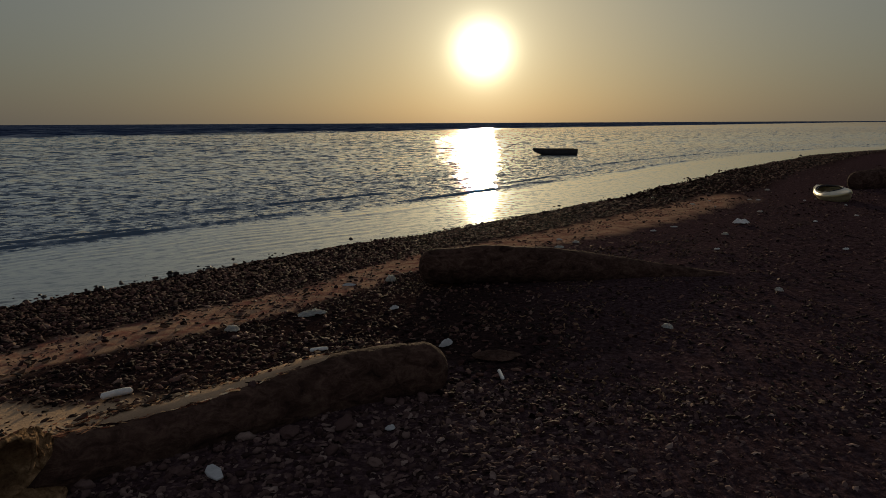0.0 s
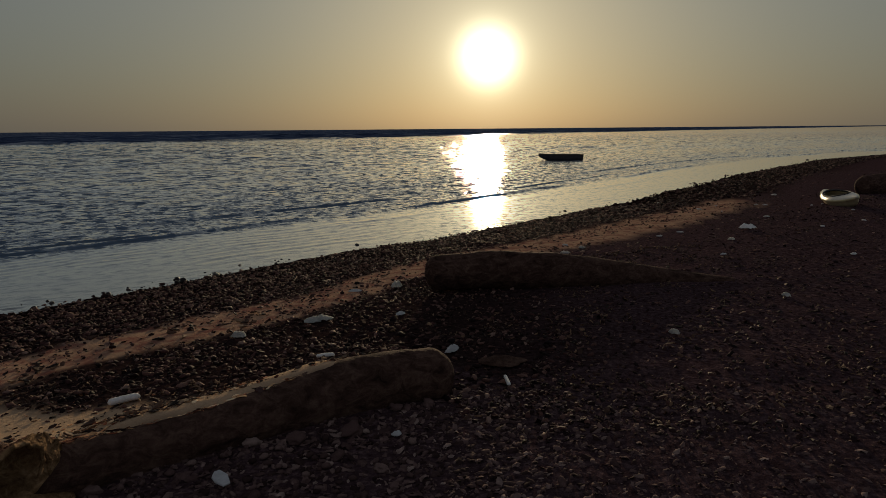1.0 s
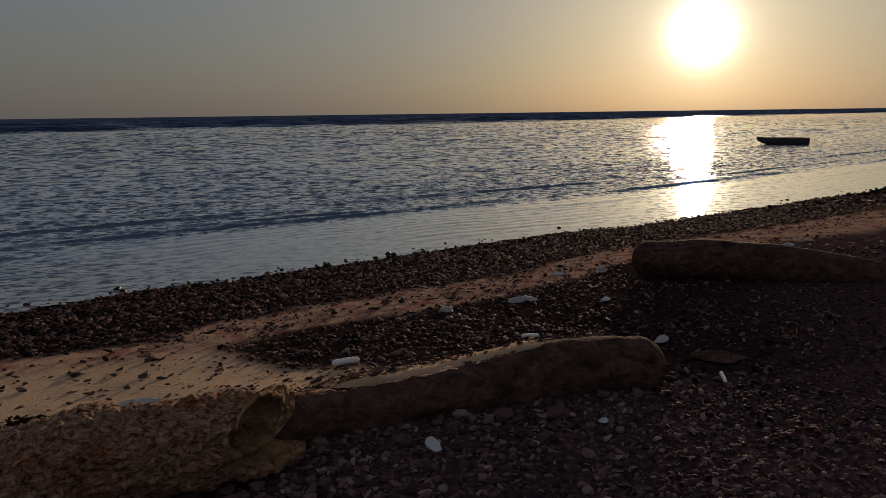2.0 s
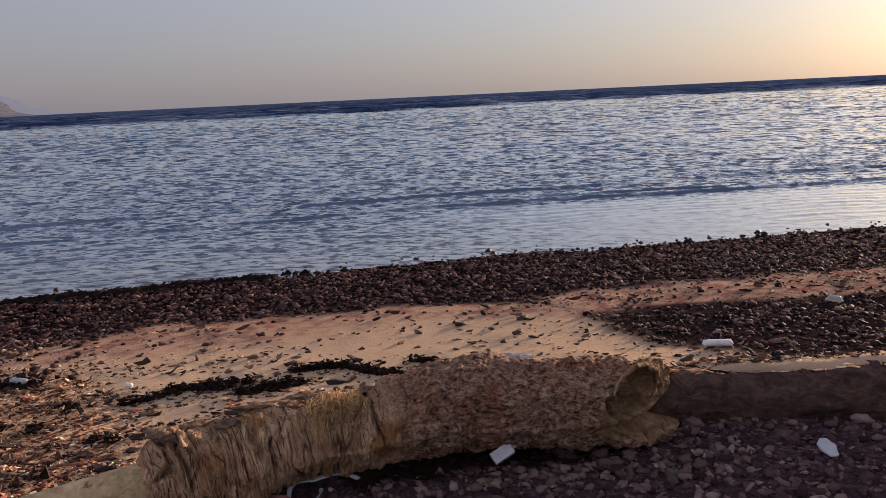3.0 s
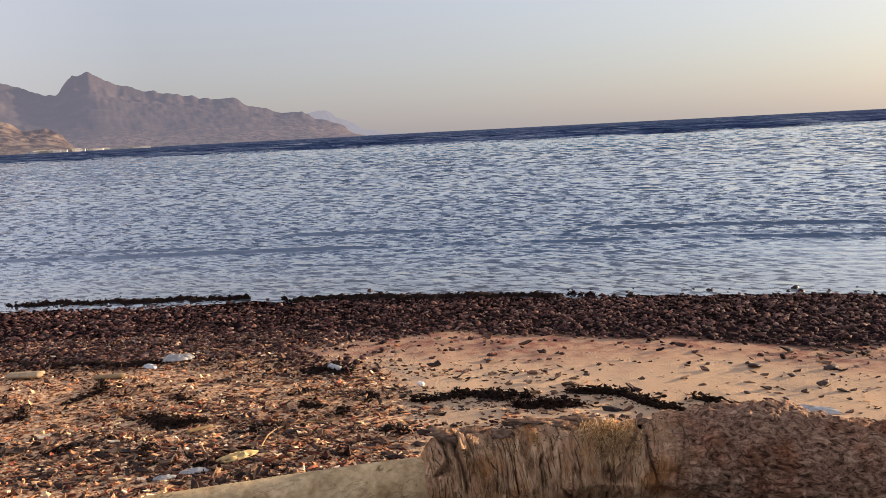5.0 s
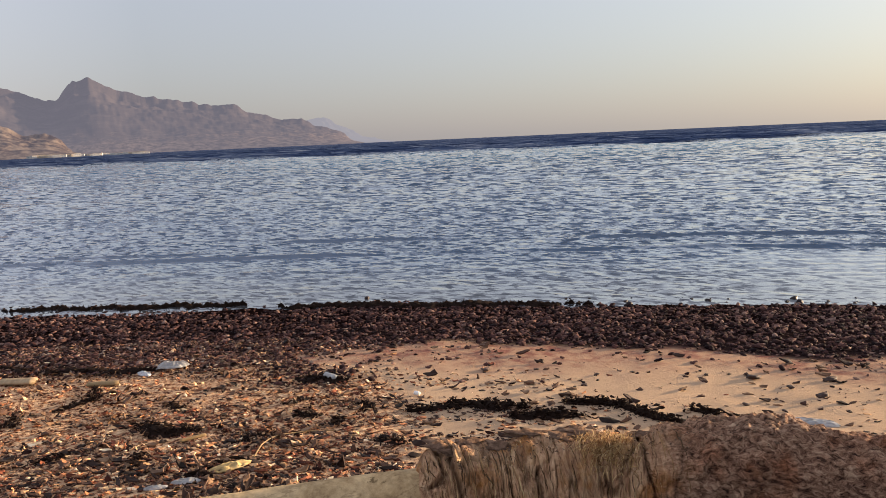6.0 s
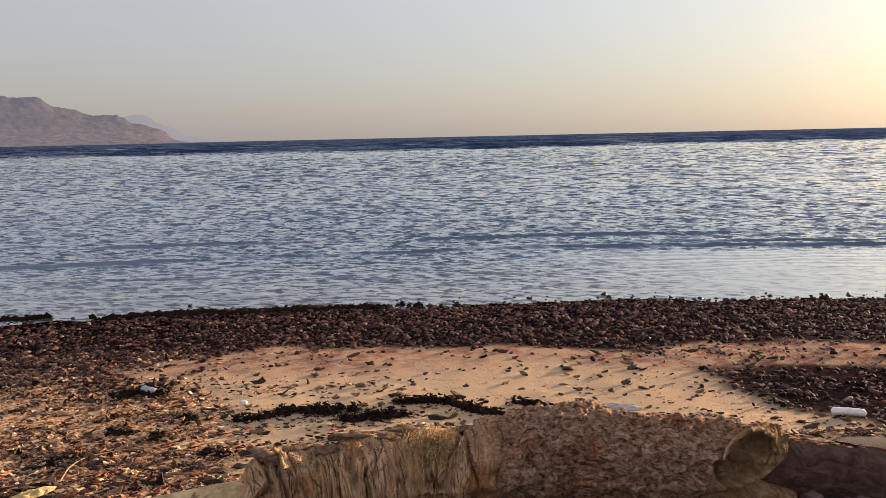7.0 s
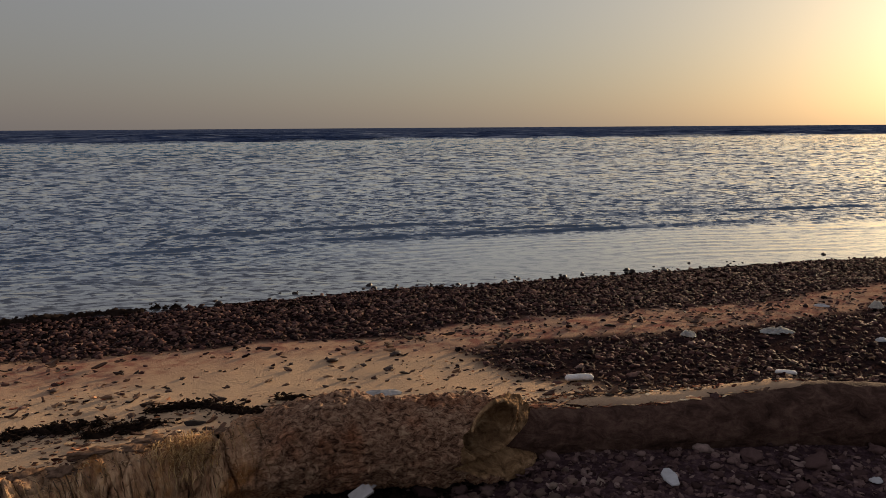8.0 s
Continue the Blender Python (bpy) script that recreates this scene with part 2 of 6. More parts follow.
def mat_water():
    m = Mat("sea_water", 0.06, 0.5)
    m.b.inputs["IOR"].default_value = 1.6
    m.b.inputs["Coat Roughness"].default_value = 0.03
    m.b.inputs["Coat IOR"].default_value = 1.6
    p = m.place(False, (1.0, 1.0, 1.0))
    shallow = m.mix(m.noise(0.05, 3, 0.5, p), lin(0.010, 0.052, 0.122), lin(0.018, 0.070, 0.145))
    shallow = m.mix(m.attr("bottom"), shallow, lin(0.070, 0.078, 0.088))
    mpd = m.N("ShaderNodeMapping")
    mpd.vector_type = "TEXTURE"
    mpd.inputs["Rotation"].default_value = (0, 0, radians(128))
    mpd.inputs["Scale"].default_value = (1, 3.0, 1)
    m.L(m.N("ShaderNodeNewGeometry").outputs["Position"], mpd.inputs[0])
    # beyond the reef: dark wave faces, pale glints and whitecaps painted as colour
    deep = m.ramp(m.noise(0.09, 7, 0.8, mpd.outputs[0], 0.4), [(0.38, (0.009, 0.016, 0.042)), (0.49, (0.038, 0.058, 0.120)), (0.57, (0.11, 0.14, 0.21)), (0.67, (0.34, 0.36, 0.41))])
    shallow = m.mix(m.attr("lagoon"), shallow, lin(0.014, 0.150, 0.250))
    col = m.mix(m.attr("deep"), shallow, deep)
    foam = m.ramp(m.noise(0.35, 5, 0.7, m.place(False, (1, 1, 1))), [(0.53, (0, 0, 0)), (0.60, (1, 1, 1))])
    foamy = m.calc("MULTIPLY", m.attr("surf"), foam)
    m.color(m.mix(foamy, col, lin(0.75, 0.78, 0.8)))
    # no reflection out there, the colour above stands in for it
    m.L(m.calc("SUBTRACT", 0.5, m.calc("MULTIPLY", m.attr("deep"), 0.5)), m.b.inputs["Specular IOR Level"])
    m.rough(m.calc("ADD", 0.035, m.calc("ADD", m.calc("MULTIPLY", m.attr("deep"), 0.2), m.calc("MULTIPLY", foamy, 0.5))))
    # ripples too fine for the mesh: small slopes, and steeper little fronts that face the shore
    calm = m.attr("ripple")
    geo = m.N("ShaderNodeNewGeometry")
    last = geo.outputs["Normal"]

    def lean(last, vec):
        sc = m.N("ShaderNodeVectorMath")
        sc.operation = "SCALE"
        m.L(vec, sc.inputs[0])
        m.L(calm, sc.inputs["Scale"])
        ad = m.N("ShaderNodeVectorMath")
        m.L(last, ad.inputs[0])
        m.L(sc.outputs[0], ad.inputs[1])
        return ad.outputs[0]

    def crest_space(stretch):
        mp = m.N("ShaderNodeMapping")
        mp.vector_type = "TEXTURE"
        mp.inputs["Rotation"].default_value = (0, 0, radians(128))
        mp.inputs["Scale"].default_value = (1, stretch, 1)
        g = m.N("ShaderNodeNewGeometry")
        m.L(g.outputs["Position"], mp.inputs[0])
        return mp.outputs[0]

    def push(last, fac, amount, way=-52):
        mul = m.N("ShaderNodeVectorMath")
        mul.operation = "MULTIPLY"
        m.L(fac, mul.inputs[0])
        mul.inputs[1].default_value = (math.cos(radians(way)) * amount, math.sin(radians(way)) * amount, 0.0)
        return lean(last, mul.outputs[0])

    for scale, stretch, amount in ((3.2, 2.0, 0.25), (14.0, 2.4, 0.25)):
        last = push(last, m.calc("SUBTRACT", m.noise(scale, 2, 0.5, crest_space(stretch), 0.4), 0.5), amount)
    far = m.attr("offshore")
    for scale, stretch, amount, lo, peak, hi, way in ((15.0, 2.6, 0.80, -5, 0, 8, -30), (11.0, 2.2, 0.70, -4, 2, 12, -62), (7.0, 1.9, 1.00, 0, 5, 17, -22), (4.6, 1.9, 0.75, 3, 10, 32, -50), (3.2, 1.9, 0.95, 7, 20, 70, -12), (2.3, 1.7, 0.65, 12, 32, 120, -60), (1.4, 1.6, 0.85, 20, 55, 700, -30)):
        n = m.ramp(m.noise(scale, 3, 0.45, crest_space(stretch), 0.4), [(0.552, (0, 0, 0)), (0.59, (0.5, 0.5, 0.5)), (0.65, (1, 1, 1))])
        up = m.N("ShaderNodeMapRange")
        down = m.N("ShaderNodeMapRange")
        for node, a, b in ((up, lo, peak), (down, hi, peak)):
            node.inputs["From Min"].default_value, node.inputs["From Max"].default_value = a, b
            m.L(far, node.inputs["Value"])
        last = push(last, m.calc("MULTIPLY", n, m.calc("MULTIPLY", up.outputs[0], down.outputs[0])), amount, way)
    # the steep shoreward faces of the low swell fronts
    for name in ("front_far", "front_near", "front_mid"):
        rag = m.calc("MULTIPLY", m.calc("SUBTRACT", m.noise(1.6, 4, 0.7, p), 0.5), 0.34)
        u = m.calc("ADD", m.attr(name), rag)
        bell = m.calc("POWER", 2.718, m.calc("MULTIPLY", -1.0, m.calc("POWER", m.calc("DIVIDE", u, 0.055), 2.0)))
        last = push(last, m.calc("MULTIPLY", bell, m.attr(name + "_gate")), 1.15)
    no = m.N("ShaderNodeVectorMath")
    no.operation = "NORMALIZE"
    m.L(last, no.inputs[0])
    m.L(no.outputs[0], m.b.inputs["Normal"])
    m.L(no.outputs[0], m.b.inputs["Coat Normal"])
    m.L(m.calc("SUBTRACT", 1.0, m.attr("deep")), m.b.inputs["Coat Weight"])
    return m.m


def mat_wood(name, dark, mid, light, stretch, strength, rough=0.9, spots=0.0):
    m = Mat(name, rough, 0.03)
    p = m.place(True, stretch)
    a, b, c = m.noise(3.0, 5, 0.6), m.noise(14, 5, 0.65, p, 0.8), m.noise(60, 4, 0.7, p)
    col = m.ramp(b, [(0.28, dark), (0.5, mid), (0.72, light)])
    col = m.mix(0.6, col, m.ramp(a, [(0.3, (0.6, 0.57, 0.54)), (0.7, (1.25, 1.22, 1.18))]), "MULTIPLY")
    col = m.mix(0.5, col, m.ramp(c, [(0.32, (0.45, 0.42, 0.4)), (0.62, (1.2, 1.2, 1.2))]), "MULTIPLY")
    if spots:
        mask = m.ramp(m.noise(11, 6, 0.75), [(0.60, (0, 0, 0)), (0.67, (spots, spots, spots))])
        col = m.mix(mask, col, lin(0.10, 0.062, 0.03))
        line = m.ramp(m.noise(5, 5, 0.7, m.place(True, (1.0, 0.35, 1.0))), [(0.485, (0, 0, 0)), (0.5, (spots, spots, spots)), (0.515, (0, 0, 0))])
        col = m.mix(m.calc("MULTIPLY", line, 0.55), col, lin(0.16, 0.10, 0.05))
    m.color(col)
    m.bump(b, strength, 0.02)
    m.bump(c, strength, 0.008)
    return m.m


def plain_mat(name, col, rough=0.6, grain=30.0, vary=0.35, spec=0.4, trans=0.0):
    m = Mat(name, rough, spec)
    n = m.noise(grain, 4, 0.6)
    lo, hi = 1 - vary, 1 + vary * 0.35
    m.color(m.mix(1.0, (*col, 1), m.ramp(n, [(0.3, (lo, lo, lo * 0.97)), (0.7, (hi, hi, hi))]), "MULTIPLY"))
    m.bump(m.noise(grain * 2.5, 3), 0.25, 0.004)
    if trans:
        m.b.inputs["Transmission Weight"].default_value = trans
    return m.m


def mat_far(name, stops, scale, air, amount, foot=None):
    m = Mat(name, 1.0, 0.0)
    p = m.place(False)
    c = m.ramp(m.noise(scale, 6, 0.65, p), stops)
    if foot:
        # paler gravel fans and spurs low on the slopes
        up = m.N("ShaderNodeSeparateXYZ")
        m.L(p, up.inputs[0])
        rise = m.calc("ADD", m.calc("DIVIDE", up.outputs["Z"], foot[0]), m.calc("MULTIPLY", m.calc("SUBTRACT", m.noise(scale * 1.4, 5, 0.7, p), 0.5), 2.4))
        fan = m.ramp(m.noise(scale * 4, 5, 0.7, p), [(0.4, foot[1]), (0.6, foot[2])])
        c = m.mix(m.ramp(rise, [(0.25, (0.9, 0.9, 0.9)), (0.8, (0, 0, 0))]), c, fan)
    m.color(c)
    # the slopes glow faintly: emission stands in for the haze before them
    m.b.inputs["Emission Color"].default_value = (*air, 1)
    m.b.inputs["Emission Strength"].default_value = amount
    return m.m


M_GROUND, M_WATER = mat_ground(), mat_water()


def mat_bark():
    m = Mat("matted_palm_bark", 0.92, 0.2)
    v = m.N("ShaderNodeCombineXYZ")
    m.L(m.attr("along"), v.inputs[0])
    m.L(m.attr("round"), v.inputs[1])

    def at(*scale):
        mp = m.N("ShaderNodeMapping")
        mp.inputs["Scale"].default_value = scale
        m.L(v.outputs[0], mp.inputs[0])
        return mp.outputs[0]

    pits = m.noise(44, 6, 0.72, at(0.7, 1.3, 1), 0.9)
    tint = m.noise(5, 4, 0.6, at(1, 1, 1))
    # pits dark and crests pale: some of the relief's shading is in the colour
    right = m.ramp(pits, [(0.36, (0.030, 0.015, 0.010)), (0.44, (0.22, 0.112, 0.070)), (0.53, (0.46, 0.270, 0.172)), (0.64, (0.70, 0.48, 0.32))])
    right = m.mix(m.ramp(tint, [(0.5, (0, 0, 0)), (0.68, (0.7, 0.7, 0.7))]), right, lin(0.26, 0.13, 0.06), "OVERLAY")
    folds = m.noise(6.0, 6, 0.68, at(4.0, 1.3, 1), 1.6)
    hair = m.noise(30, 4, 0.65, at(3.0, 0.9, 1), 0.8)
    left = m.ramp(folds, [(0.30, (0.26, 0.127, 0.074)), (0.45, (0.56, 0.322, 0.180)), (0.6, (0.73, 0.475, 0.280)), (0.75, (0.83, 0.63, 0.43))])
    left = m.mix(0.35, left, m.ramp(hair, [(0.35, (0.55, 0.52, 0.48)), (0.65, (1.15, 1.15, 1.15))]), "MULTIPLY")
    left = m.mix(m.ramp(tint, [(0.5, (0, 0, 0)), (0.62, (0.8, 0.8, 0.8))]), left, lin(0.62, 0.42, 0.15), "MULTIPLY")
    vor = m.N("ShaderNodeTexVoronoi")
    vor.feature = "DISTANCE_TO_EDGE"
    vor.inputs["Scale"].default_value = 5.0
    wob = m.N("ShaderNodeVectorMath")
    m.L(at(5.0, 0.55, 1), wob.inputs[0])
    sh = m.N("ShaderNodeVectorMath")
    sh.operation = "SCALE"
    nz = m.N("ShaderNodeTexNoise")
    nz.inputs["Scale"].default_value, nz.inputs["Detail"].default_value = 14, 4
    m.L(at(1, 1, 1), nz.inputs["Vector"])
    m.L(nz.outputs["Color"], sh.inputs[0])
    sh.inputs["Scale"].default_value = 0.28
    m.L(sh.outputs[0], wob.inputs[1])
    m.L(wob.outputs[0], vor.inputs["Vector"])
    part_open = m.ramp(m.noise(7, 3, 0.6, at(1.3, 1, 1)), [(0.42, (1, 1, 1)), (0.58, (0, 0, 0))])
    gap = m.mix(1.0, m.ramp(vor.outputs["Distance"], [(0.0, (0, 0, 0)), (0.035, (0.8, 0.8, 0.8)), (0.10, (1, 1, 1))]), part_open, "ADD")
    # shade inside gaps and cracks is darkened into the colour too
    left = m.mix(gap, m.mix(1.0, left, lin(0.36, 0.28, 0.21), "MULTIPLY"), left)
    left = m.mix(m.calc("MULTIPLY", m.attr("crack"), 0.75), left, lin(0.06, 0.033, 0.018))
    butt = m.attr("butt")
    col = m.mix(butt, right, left)
    col = m.mix(0.5, col, m.ramp(tint, [(0.3, (0.62, 0.6, 0.58)), (0.7, (1.2, 1.18, 1.12))]), "MULTIPLY")
    m.color(col)
    h = m.mix(butt, pits, m.mix(0.5, folds, gap, "MULTIPLY"))
    m.bump(h, 1.0, 0.04)
    m.bump(hair, 0.35, 0.005)
    return m.m


M_BARK = mat_bark()
def strand_mat(name, stops):
    m = Mat(name, 0.85, 0.15)
    m.color(m.mix(0.5, m.ramp(m.island(), stops), m.ramp(m.noise(60, 4, 0.6), [(0.3, (0.5, 0.48, 0.45)), (0.7, (1.2, 1.2, 1.15))]), "MULTIPLY"))
    return m.m


M_STRAND = strand_mat("hanging_fibre", [(0.0, (0.05, 0.028, 0.016)), (0.35, (0.22, 0.125, 0.062)), (0.7, (0.44, 0.27, 0.125)), (1.0, (0.60, 0.43, 0.23))])
M_TUFT = strand_mat("golden_tuft", [(0.0, (0.08, 0.042, 0.02)), (0.3, (0.34, 0.185, 0.08)), (0.7, (0.64, 0.41, 0.17)), (1.0, (0.80, 0.60, 0.32))])
M_PLATE = mat_wood("loose_bark", (0.05, 0.030, 0.022), (0.17, 0.108, 0.075), (0.32, 0.22, 0.15), (1, 1, 1), 0.9)
M_HEART = mat_wood("rotten_heartwood", (0.05, 0.028, 0.015), (0.26, 0.16, 0.085), (0.48, 0.33, 0.19), (1, 1, 1), 1.0)
M_OLD = mat_wood("weathered_log", (0.020, 0.012, 0.010), (0.075, 0.044, 0.035), (0.140, 0.090, 0.070), (0.8, 0.8, 1.3), 0.9)
M_POLE = mat_wood("bare_pale_log", (0.27, 0.175, 0.085), (0.50, 0.365, 0.20), (0.61, 0.47, 0.28), (0.5, 0.5, 0.6), 0.35, 0.8, 0.8)
M_WEED = plain_mat("dried_seaweed", (0.018, 0.010, 0.007), 0.9, 60, 0.5, 0.08)
M_WHITE = plain_mat("white_foam_plastic", (0.72, 0.71, 0.70), 0.65, 40, 0.2)
M_SHEET = plain_mat("thin_white_plastic", (0.46, 0.46, 0.48), 0.35, 25, 0.2)
def thin_mat(name, col):
    m = Mat(name, 0.4, 0.3)
    n = m.ramp(m.noise(24, 4, 0.6), [(0.3, (0.8, 0.8, 0.78)), (0.7, (1.05, 1.05, 1.05))])
    c = m.mix(1.0, (*col, 1), n, "MULTIPLY")
    m.color(c)
    glow, both = m.N("ShaderNodeBsdfTranslucent"), m.N("ShaderNodeMixShader")
    m.L(c, glow.inputs["Color"])
    both.inputs[0].default_value = 0.7
    m.L(m.b.outputs[0], both.inputs[1])
    m.L(glow.outputs[0], both.inputs[2])
    m.L(both.outputs[0], m.nt.nodes["Material Output"].inputs["Surface"])
    return m.m


M_BAG = thin_mat("thin_white_bag", (0.75, 0.75, 0.74))
M_CARD = plain_mat("white_carton", (0.52, 0.50, 0.50), 0.7, 30, 0.25)
M_GREYP = plain_mat("greyish_clear_plastic", (0.36, 0.35, 0.34), 0.25, 25, 0.3)
M_YELLOW = plain_mat("yellow_dry_husk", (0.54, 0.39, 0.17), 0.75, 22, 0.4)
M_STRAW = plain_mat("straw_stick", (0.28, 0.19, 0.09), 0.8, 40, 0.35)
M_SLAT = plain_mat("weathered_foam", (0.42, 0.31, 0.19), 0.85, 22, 0.45, 0.1)
M_RED = plain_mat("reddish_slab", (0.22, 0.10, 0.075), 0.85, 18, 0.4)
M_BOAT = plain_mat("dark_boat_paint", (0.05, 0.045, 0.05), 0.55, 6, 0.4)
M_BOATWOOD = plain_mat("dark_boat_wood", (0.10, 0.07, 0.05), 0.7, 8, 0.4)
M_KAYAK = plain_mat("pale_kayak_hull", (0.72, 0.65, 0.54), 0.35, 5, 0.15, 0.5)
M_HULL = plain_mat("dull_kayak_hull", (0.46, 0.37, 0.22), 0.6, 5, 0.3, 0.3)
M_KAYAK2 = plain_mat("sunlit_kayak_rim", (0.66, 0.55, 0.30), 0.4, 6, 0.2, 0.5)
M_BLACK = plain_mat("dark_cockpit_lining", (0.03, 0.025, 0.025), 0.6, 8, 0.4)
M_HOUSE = plain_mat("whitewashed_wall", (0.66, 0.63, 0.59), 0.9, 0.5, 0.2)
M_HOUSE2 = plain_mat("sandy_wall", (0.48, 0.41, 0.34), 0.9, 0.5, 0.2)
M_GLASS = plain_mat("dark_window", (0.24, 0.24, 0.25), 0.2, 0.5, 0.2)
# glow colour of the haze painted over the far land
HAZE_GLOW = (0.34, 0.32, 0.36)
M_MOUNT = mat_far("hazy_rock", [(0.3, (0.034, 0.029, 0.031)), (0.5, (0.044, 0.037, 0.038)), (0.7, (0.063, 0.052, 0.050))], 0.012, HAZE_GLOW, 0.16, (80, (0.04, 0.030, 0.027), (0.13, 0.098, 0.078)))
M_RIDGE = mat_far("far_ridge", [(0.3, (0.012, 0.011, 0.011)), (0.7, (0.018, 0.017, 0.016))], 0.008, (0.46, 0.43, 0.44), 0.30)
M_HEAD = mat_far("sandy_headland", [(0.38, (0.022, 0.015, 0.014)), (0.49, (0.075, 0.054, 0.042)), (0.62, (0.16, 0.122, 0.090))], 0.05, HAZE_GLOW, 0.10)


# ---- mesh helpers ----
def mesh_of(name, V, F, mat=None, smooth=True):
    """A mesh from arrays: F has three or four columns."""
    V, F = np.asarray(V, np.float32), np.asarray(F, np.int32)
    me = bpy.data.meshes.new(name)
    me.vertices.add(len(V))
    me.vertices.foreach_set("co", V.ravel())
    n = F.shape[1]
    me.loops.add(F.size)
    me.loops.foreach_set("vertex_index", F.ravel())
    me.polygons.add(len(F))
    me.polygons.foreach_set("loop_start", np.arange(0, F.size, n, dtype=np.int32))
    me.polygons.foreach_set("loop_total", np.full(len(F), n, np.int32))
    me.polygons.foreach_set("use_smooth", np.full(len(F), smooth))
    me.update(calc_edges=True)
    me.validate()
    if mat:
        me.materials.append(mat)
    return me


def from_bm(name, bm, mat=None, smooth=True):
    me = bpy.data.meshes.new(name)
    bmesh.ops.recalc_face_normals(bm, faces=bm.faces)
    bm.to_mesh(me)
    bm.free()
    me.polygons.foreach_set("use_smooth", np.full(len(me.polygons), smooth))
    if mat:
        me.materials.append(mat)
    return me


def thing(name, m, label, category, group="", kind=""):
    ob = new(name)
    ob.empty_display_size = 0.1
    ob.matrix_basis = m
    return tagged(ob, label, category, group, kind)


def solo(name, me, m, label, category, group="", kind=""):
    ob = new(name, me)
    ob.matrix_basis = m
    return tagged(ob, label, category, group, kind)


def part(name, me, parent, label="", m=None):
    ob = new(name, me)
    ob.parent = parent
    if m is not None:
        ob.matrix_basis = m
    return tagged(ob, label)


def sstep(a, b, x):
    t = np.clip((x - a) / (b - a), 0, 1)
    return t * t * (3 - 2 * t)


def hash2(i, j, seed):
    v = np.sin(i * 127.1 + j * 311.7 + seed * 74.7) * 43758.5453
    return v - np.floor(v)


def vnoise(x, y, scale, seed=0):
    """Smooth value noise, 0 to 1; scale: cells a metre."""
    x, y = np.asarray(x) * scale, np.asarray(y) * scale
    i, j = np.floor(x), np.floor(y)
    u, v = x - i, y - j
    u, v = u * u * (3 - 2 * u), v * v * (3 - 2 * v)
    a, b = hash2(i, j, seed), hash2(i + 1, j, seed)
    c, d = hash2(i, j + 1, seed), hash2(i + 1, j + 1, seed)
    return (a * (1 - u) + b * u) * (1 - v) + (c * (1 - u) + d * u) * v


def fbm(x, y, scale, octaves=4, seed=0):
    s, amp, tot = 0, 1, 0
    for k in range(octaves):
        s = s + amp * vnoise(x, y, scale * 2 ** k, seed + k)
        tot += amp
        amp *= 0.5
    return s / tot


def line_dist(x, y, pts):
    """Signed distance to an open line: positive on its right-hand side; and how far along it, 0 to 1."""
    x, y = np.asarray(x, float), np.asarray(y, float)
    best, sign, along = np.full(x.shape, 1e9), np.ones(x.shape), np.zeros(x.shape)
    pts = np.asarray(pts, float)
    seg = np.hypot(*np.diff(pts, axis=0).T)
    cum = np.r_[0, np.cumsum(seg)]
    for k in range(len(pts) - 1):
        (ax, ay), (bx, by) = pts[k], pts[k + 1]
        dx, dy = bx - ax, by - ay
        t = np.clip(((x - ax) * dx + (y - ay) * dy) / (dx * dx + dy * dy), 0, 1)
        px, py = x - ax - t * dx, y - ay - t * dy
        d = np.hypot(px, py)
        near = d < best
        best = np.where(near, d, best)
        sign = np.where(near, np.where(dx * (y - ay) - dy * (x - ax) > 0, -1.0, 1.0), sign)
        along = np.where(near, (cum[k] + t * seg[k]) / cum[-1], along)
    return best * sign, along


def poly_dist(x, y, pts):
    """Signed distance to a closed outline: positive inside."""
    d, _ = line_dist(x, y, list(pts) + [pts[0]])
    inside = np.zeros(np.shape(x), bool)
    for (ax, ay), (bx, by) in zip(pts, list(pts[1:]) + [pts[0]]):
        cross = ((ay > y) != (by > y)) & (x < (bx - ax) * (y - ay) / (by - ay + 1e-12) + ax)
        inside ^= cross
    return np.where(inside, np.abs(d), -np.abs(d))


# ---- the plan of the beach ----
SEA_Z = -0.25
SHORE = [(-3000, -3600), (-60, -75), (-16, -14), (-11.2, -5), (-9.3, -1.5), (-8.5, 0.2), (-7.7, 1.85), (-6.4, 3.85), (-5.0, 6.1), (-3.8, 7.6), (-2.3, 9.4),
         (0.0, 12.1), (1.7, 14.0), (4.1, 17.2), (10.5, 27.0), (18.9, 38.0), (27, 45.2), (70, 75), (3500, 2300)]
LOGS = [(-3.15, -1.4), (-2.87, -0.2), (-2.64, 0.75), (-2.47, 1.4), (-2.05, 2.2), (-1.62, 2.76), (-1.0, 3.26), (-0.62, 3.57), (-0.1, 3.82)]
SAND = [(-5.6, 0.85), (-4.6, 1.38), (-4.2, 1.25), (-3.8, 1.15), (-3.3, 1.05), (-2.6, 0.9), (-2.45, 1.5), (-2.0, 2.3), (-1.6, 2.75), (-0.95, 3.3), (-0.3, 3.85), (-0.42, 4.14), (-1.0, 3.84), (-1.25, 3.78), (-1.65, 3.68),
        (-2.1, 3.62), (-2.5, 3.78), (-2.95, 4.02), (-2.6, 4.5), (-2.3, 4.75), (-1.7, 5.4), (-0.95, 6.4), (-0.55, 7.4), (0.4, 8.5), (1.5, 9.3), (2.4, 10.0), (3.5, 11.2), (5.9, 14.5),
        (6.4, 16.4), (3.8, 13.6), (1.8, 11.1), (0.4, 9.6), (-0.65, 8.4), (-1.25, 7.1), (-1.97, 6.05), (-2.6, 5.35), (-3.25, 4.6), (-3.4, 4.1), (-4.1, 3.5), (-4.65, 2.95), (-5.35, 2.0)]


